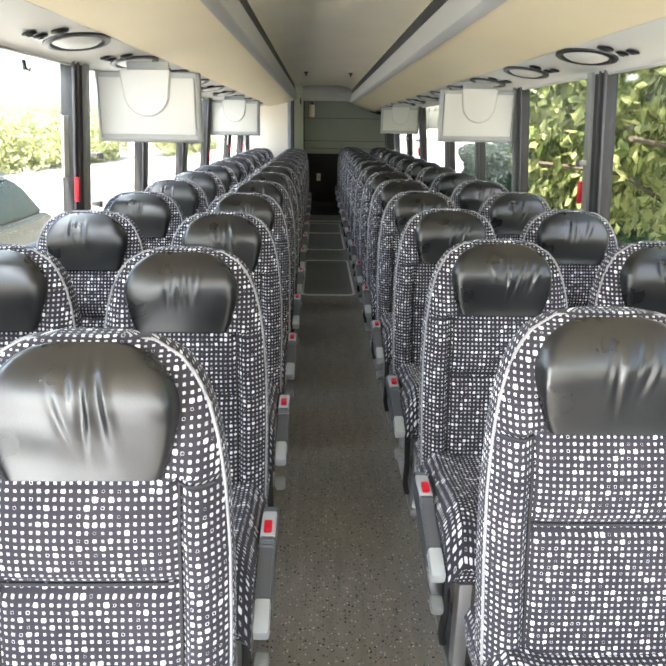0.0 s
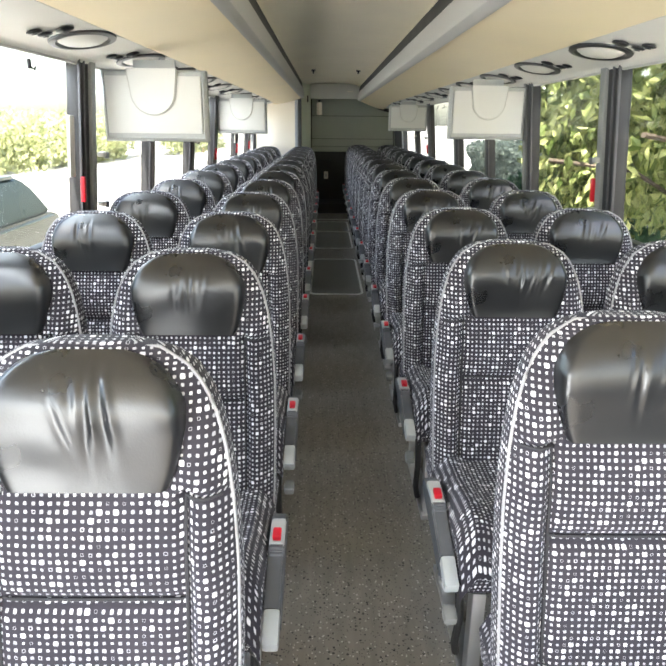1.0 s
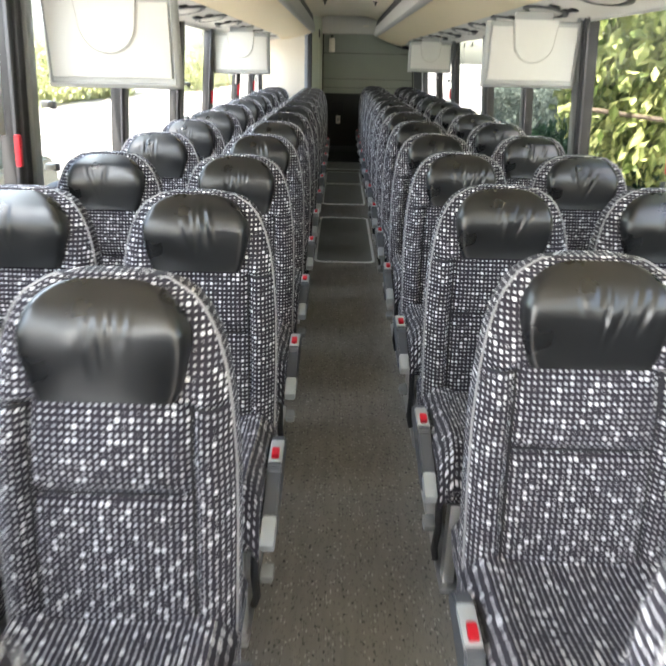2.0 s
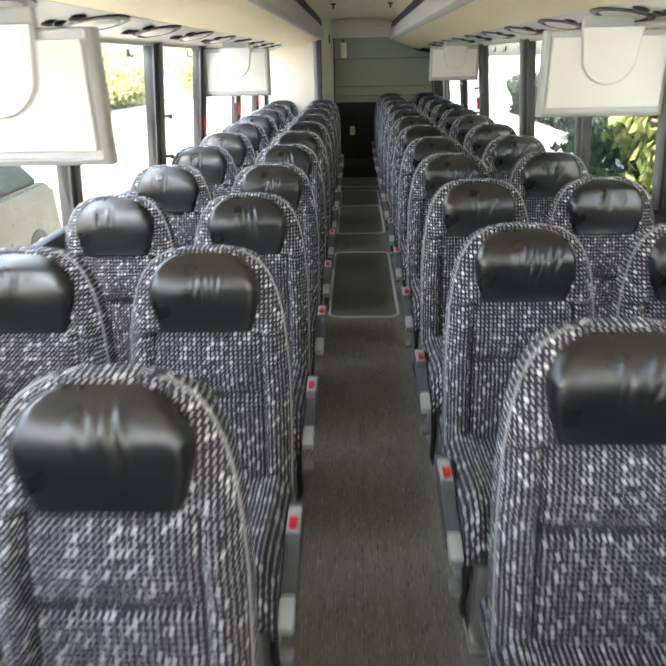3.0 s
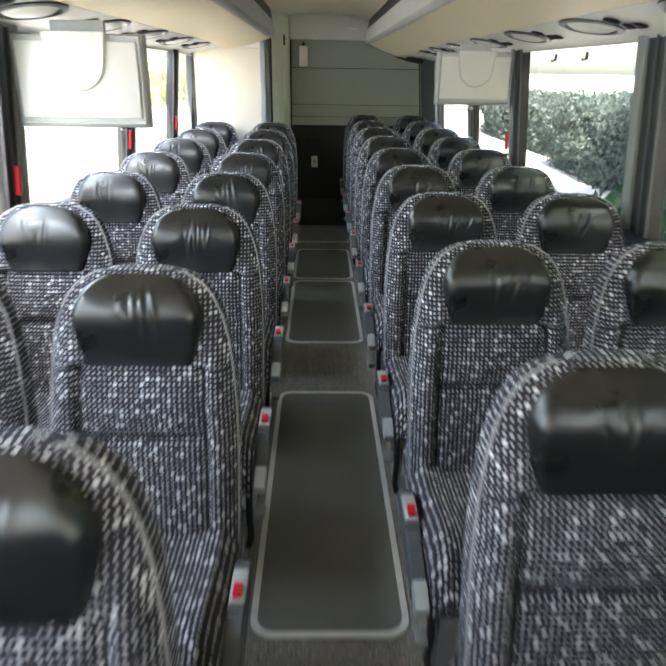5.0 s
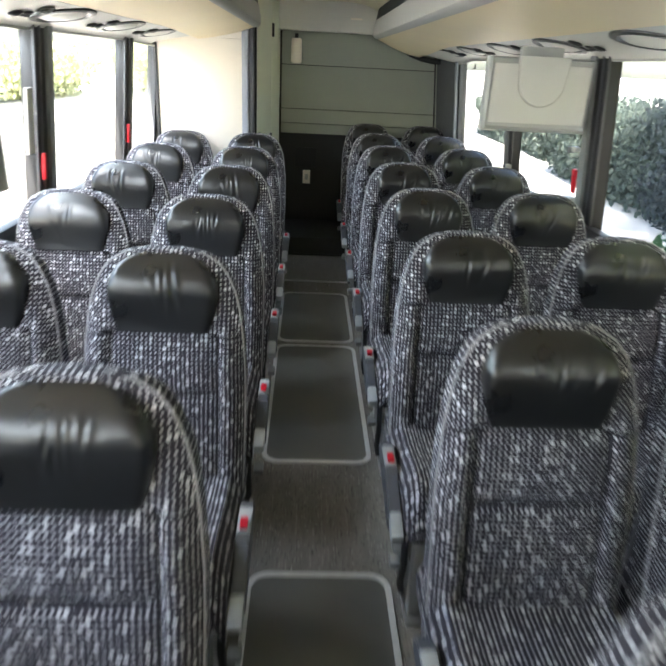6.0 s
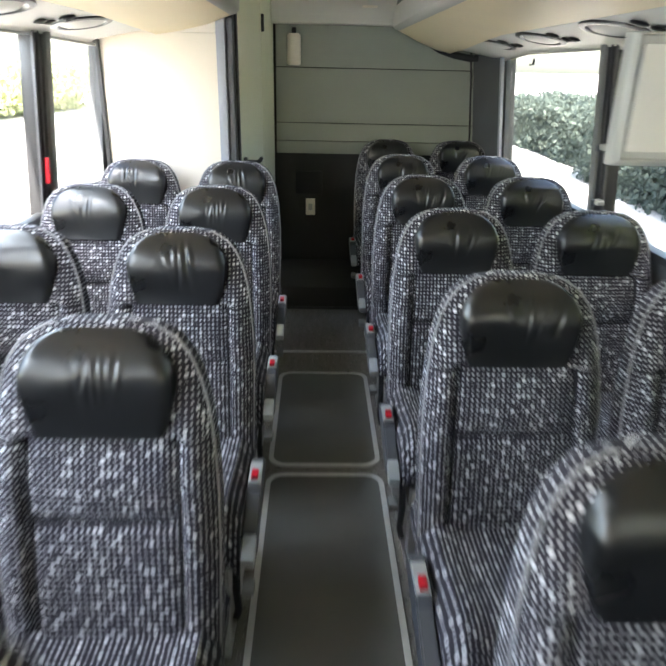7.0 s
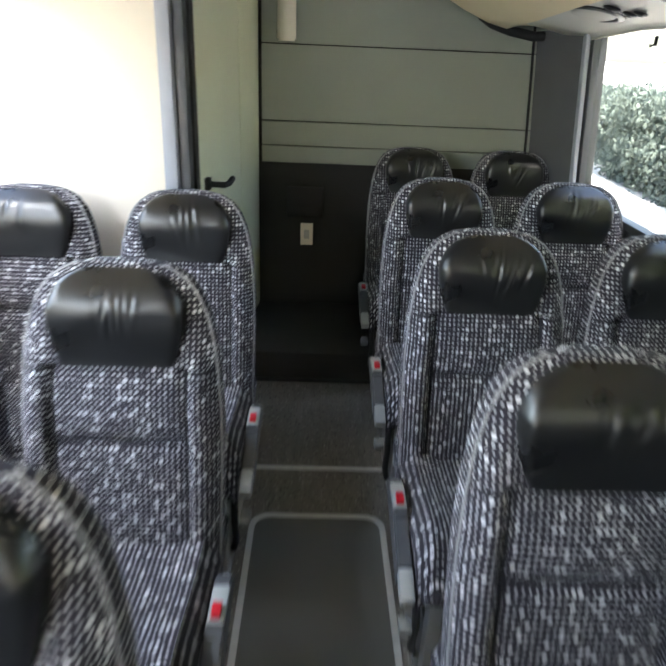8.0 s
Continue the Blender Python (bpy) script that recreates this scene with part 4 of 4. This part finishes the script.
def car(x, y, heading, paint, label, height=1.46, length=4.3, width=1.75):
    """A parked car: lofted body, glass band, wheels and lamps."""
    root = tagged(new("parked_car"), label, "car", group="parked vehicles")
    root.matrix_basis = pose(x, y, GROUND, 0, 0, heading)
    l, w, h = length / 2, width / 2, height
    belt = [(-l, 0.42), (-l, h * 0.60), (-l * 0.86, h * 0.66), (l * 0.45, h * 0.64), (l * 0.92, h * 0.52), (l, h * 0.42), (l, 0.35)]
    roof_ = [(-l * 0.86, h * 0.655), (-l * 0.62, h * 0.93), (-l * 0.45, h), (l * 0.02, h), (l * 0.14, h * 0.95), (l * 0.46, h * 0.635)]
    def loft(pts, wb, wt, z0, z1, bot):
        bm = bmesh.new()
        rings = []
        for sgn in (-1, 1):
            rings.append([bm.verts.new((sgn * (wb + (wt - wb) * max(0, min(1, (z - z0) / (z1 - z0)))), yy, z)) for yy, z in pts])
        n = len(pts)
        for i in range(n):
            j = (i + 1) % n
            bm.faces.new((rings[0][i], rings[0][j], rings[1][j], rings[1][i]))
        bm.faces.new(rings[0][::-1])
        bm.faces.new(rings[1])
        bmesh.ops.recalc_face_normals(bm, faces=bm.faces)
        bmesh.ops.bevel(bm, geom=list(bm.edges), offset=0.06, segments=3, affect="EDGES")
        return bm
    body_pts = belt + [(l * 0.95, 0.26), (-l * 0.95, 0.26)]
    part("body", loft(body_pts, w, w * 0.97, 0.3, h * 0.6, 0.26), paint, root)
    part("cabin", loft(roof_, w * 0.95, w * 0.76, h * 0.6, h, 0), CAR_GLASS, root, "dark tinted glass cabin")
    part("roof", box(w * 1.46, 0.46 * l, 0.05, (0, -0.21 * l, h - 0.005), 0.02), paint, root)
    for sx in (-1, 1):
        for yy in (-l * 0.62, l * 0.62):
            bm = bmesh.new()
            bmesh.ops.create_cone(bm, cap_ends=True, segments=24, radius1=0.31, radius2=0.31, depth=0.2)
            bmesh.ops.rotate(bm, matrix=Matrix.Rotation(math.pi / 2, 3, "Y"), verts=bm.verts)
            wheel = part("wheel", bm, BLACK, root, at=pose(sx * (w - 0.1), yy, 0.31))
            bm = bmesh.new()
            bmesh.ops.create_cone(bm, cap_ends=True, segments=16, radius1=0.19, radius2=0.16, depth=0.03)
            bmesh.ops.rotate(bm, matrix=Matrix.Rotation(math.pi / 2, 3, "Y"), verts=bm.verts)
            part("rim", bm, STEEL, wheel, at=pose(sx * 0.105, 0, 0))
        part("headlight", box(0.30, 0.06, 0.13, (sx * (w - 0.28), l - 0.06, h * 0.42), 0.02), LENS, root, "clear headlight")
        part("tail_lamp", box(0.16, 0.06, 0.26, (sx * (w - 0.16), -l + 0.04, h * 0.52), 0.02), RED, root, "red tail lamp")
        part("mirror", box(0.18, 0.08, 0.13, (sx * (w + 0.04), l * 0.33, h * 0.66), 0.03), paint, root)
    return root


CAR_GLASS = mat("car glass", (0.02, 0.03, 0.028), 0.15, vary=0.2, spec=0.2)
CAR_OLIVE = mat("olive car paint", (0.050, 0.057, 0.034), 0.3, vary=0.05, spec=0.5)
car(-5.5, 9.0, 180, CAR_OLIVE, "olive green parked hatchback outside in the sunlit yard", 1.85)

# shade and window haze are put into these greyed bank leaf colours
BANK_HAZE = leaf_mat("haze-grey bank leaves", (0.048, 0.058, 0.062), (0.078, 0.094, 0.100), 0.85, 0.1)
BANK_HAZE_GREEN = leaf_mat("hazy green bank leaves", (0.072, 0.092, 0.078), (0.115, 0.140, 0.122), 0.85, 0.1)
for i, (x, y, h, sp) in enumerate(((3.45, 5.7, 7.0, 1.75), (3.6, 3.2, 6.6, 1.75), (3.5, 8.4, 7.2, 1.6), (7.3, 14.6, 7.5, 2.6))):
    tree(x, y, h, sp, 40 + i, count=19000, leaf=0.13, low=0.36 if y > 11 else 0.10, foliage=BANK_HAZE if y > 11 else None)

# tree shadow and the window's teal tint are put into this leaf colour
SHADE_HEDGE = leaf_mat("shaded hedge leaves", (0.02, 0.06, 0.03), (0.06, 0.13, 0.06))
rng = random.Random(9)
for x, y, ln_, h, count, leaf, foliage in ((2.9, 7.4, 2.2, 1.9, 12000, 0.12, SHADE_HEDGE), (7.7, 14.0, 5.0, 2.7, 42000, 0.13, BANK_HAZE), (8.0, 21.5, 4.5, 2.1, 40000, 0.14, BANK_HAZE_GREEN),
                                           (8.8, 31.0, 7.0, 2.0, 40000, 0.18, BANK_HAZE_GREEN)):
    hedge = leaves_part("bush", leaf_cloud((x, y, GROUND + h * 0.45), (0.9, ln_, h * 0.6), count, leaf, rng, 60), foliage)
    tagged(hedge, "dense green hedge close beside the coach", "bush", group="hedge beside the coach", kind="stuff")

rng = random.Random(5)
for i, (x, y, ln_, h) in enumerate(((-17, 14, 10, 3.3), (-18, 29, 10, 3.2), (-17, 45, 11, 3.2), (-20, 0, 9, 3.1), (-14, 67, 13, 3.2))):
    hedge = leaves_part("bush", leaf_cloud((x, y, GROUND + h * 0.45), (2.6, ln_, h * 0.6), 16000, 0.30, rng, 70), YARD_BUSH)
    tagged(hedge, "pale sunlit bushes along the edge of the yard", "bush", group="bushes along the yard", kind="stuff")


# ---- small fixings ----
def coat_hook(s, y):
    root = tagged(new("coat_hook"), "small black coat hook above the side window", "hook", group="coat hooks")
    part("plate", box(0.010, 0.018, 0.034, (s * 1.136, y, 1.602), 0.004), BLACK, root)
    part("prong", tube([(s * 1.132, y, 1.592), (s * 1.118, y, 1.582), (s * 1.116, y, 1.594)], 0.004, 6), BLACK, root)
    return root


for s, y in ((-1, 2.33), (-1, 4.75), (-1, 5.95), (1, 6.95), (1, 10.25), (1, 7.35)):
    coat_hook(s, y)


def ceiling_clip(x, y):
    root = tagged(new("ceiling_clip"), "small black clip on the ceiling lining", "clip", group="ceiling clips")
    part("base", box(0.05, 0.05, 0.02, (x, y, CEIL - 0.012), 0.006), BLACK, root)
    part("tab", box(0.018, 0.03, 0.035, (x, y, CEIL - 0.035), 0.005), BLACK, root)
    return root


for x in (-0.255, 0.304):
    ceiling_clip(x, 8.45)
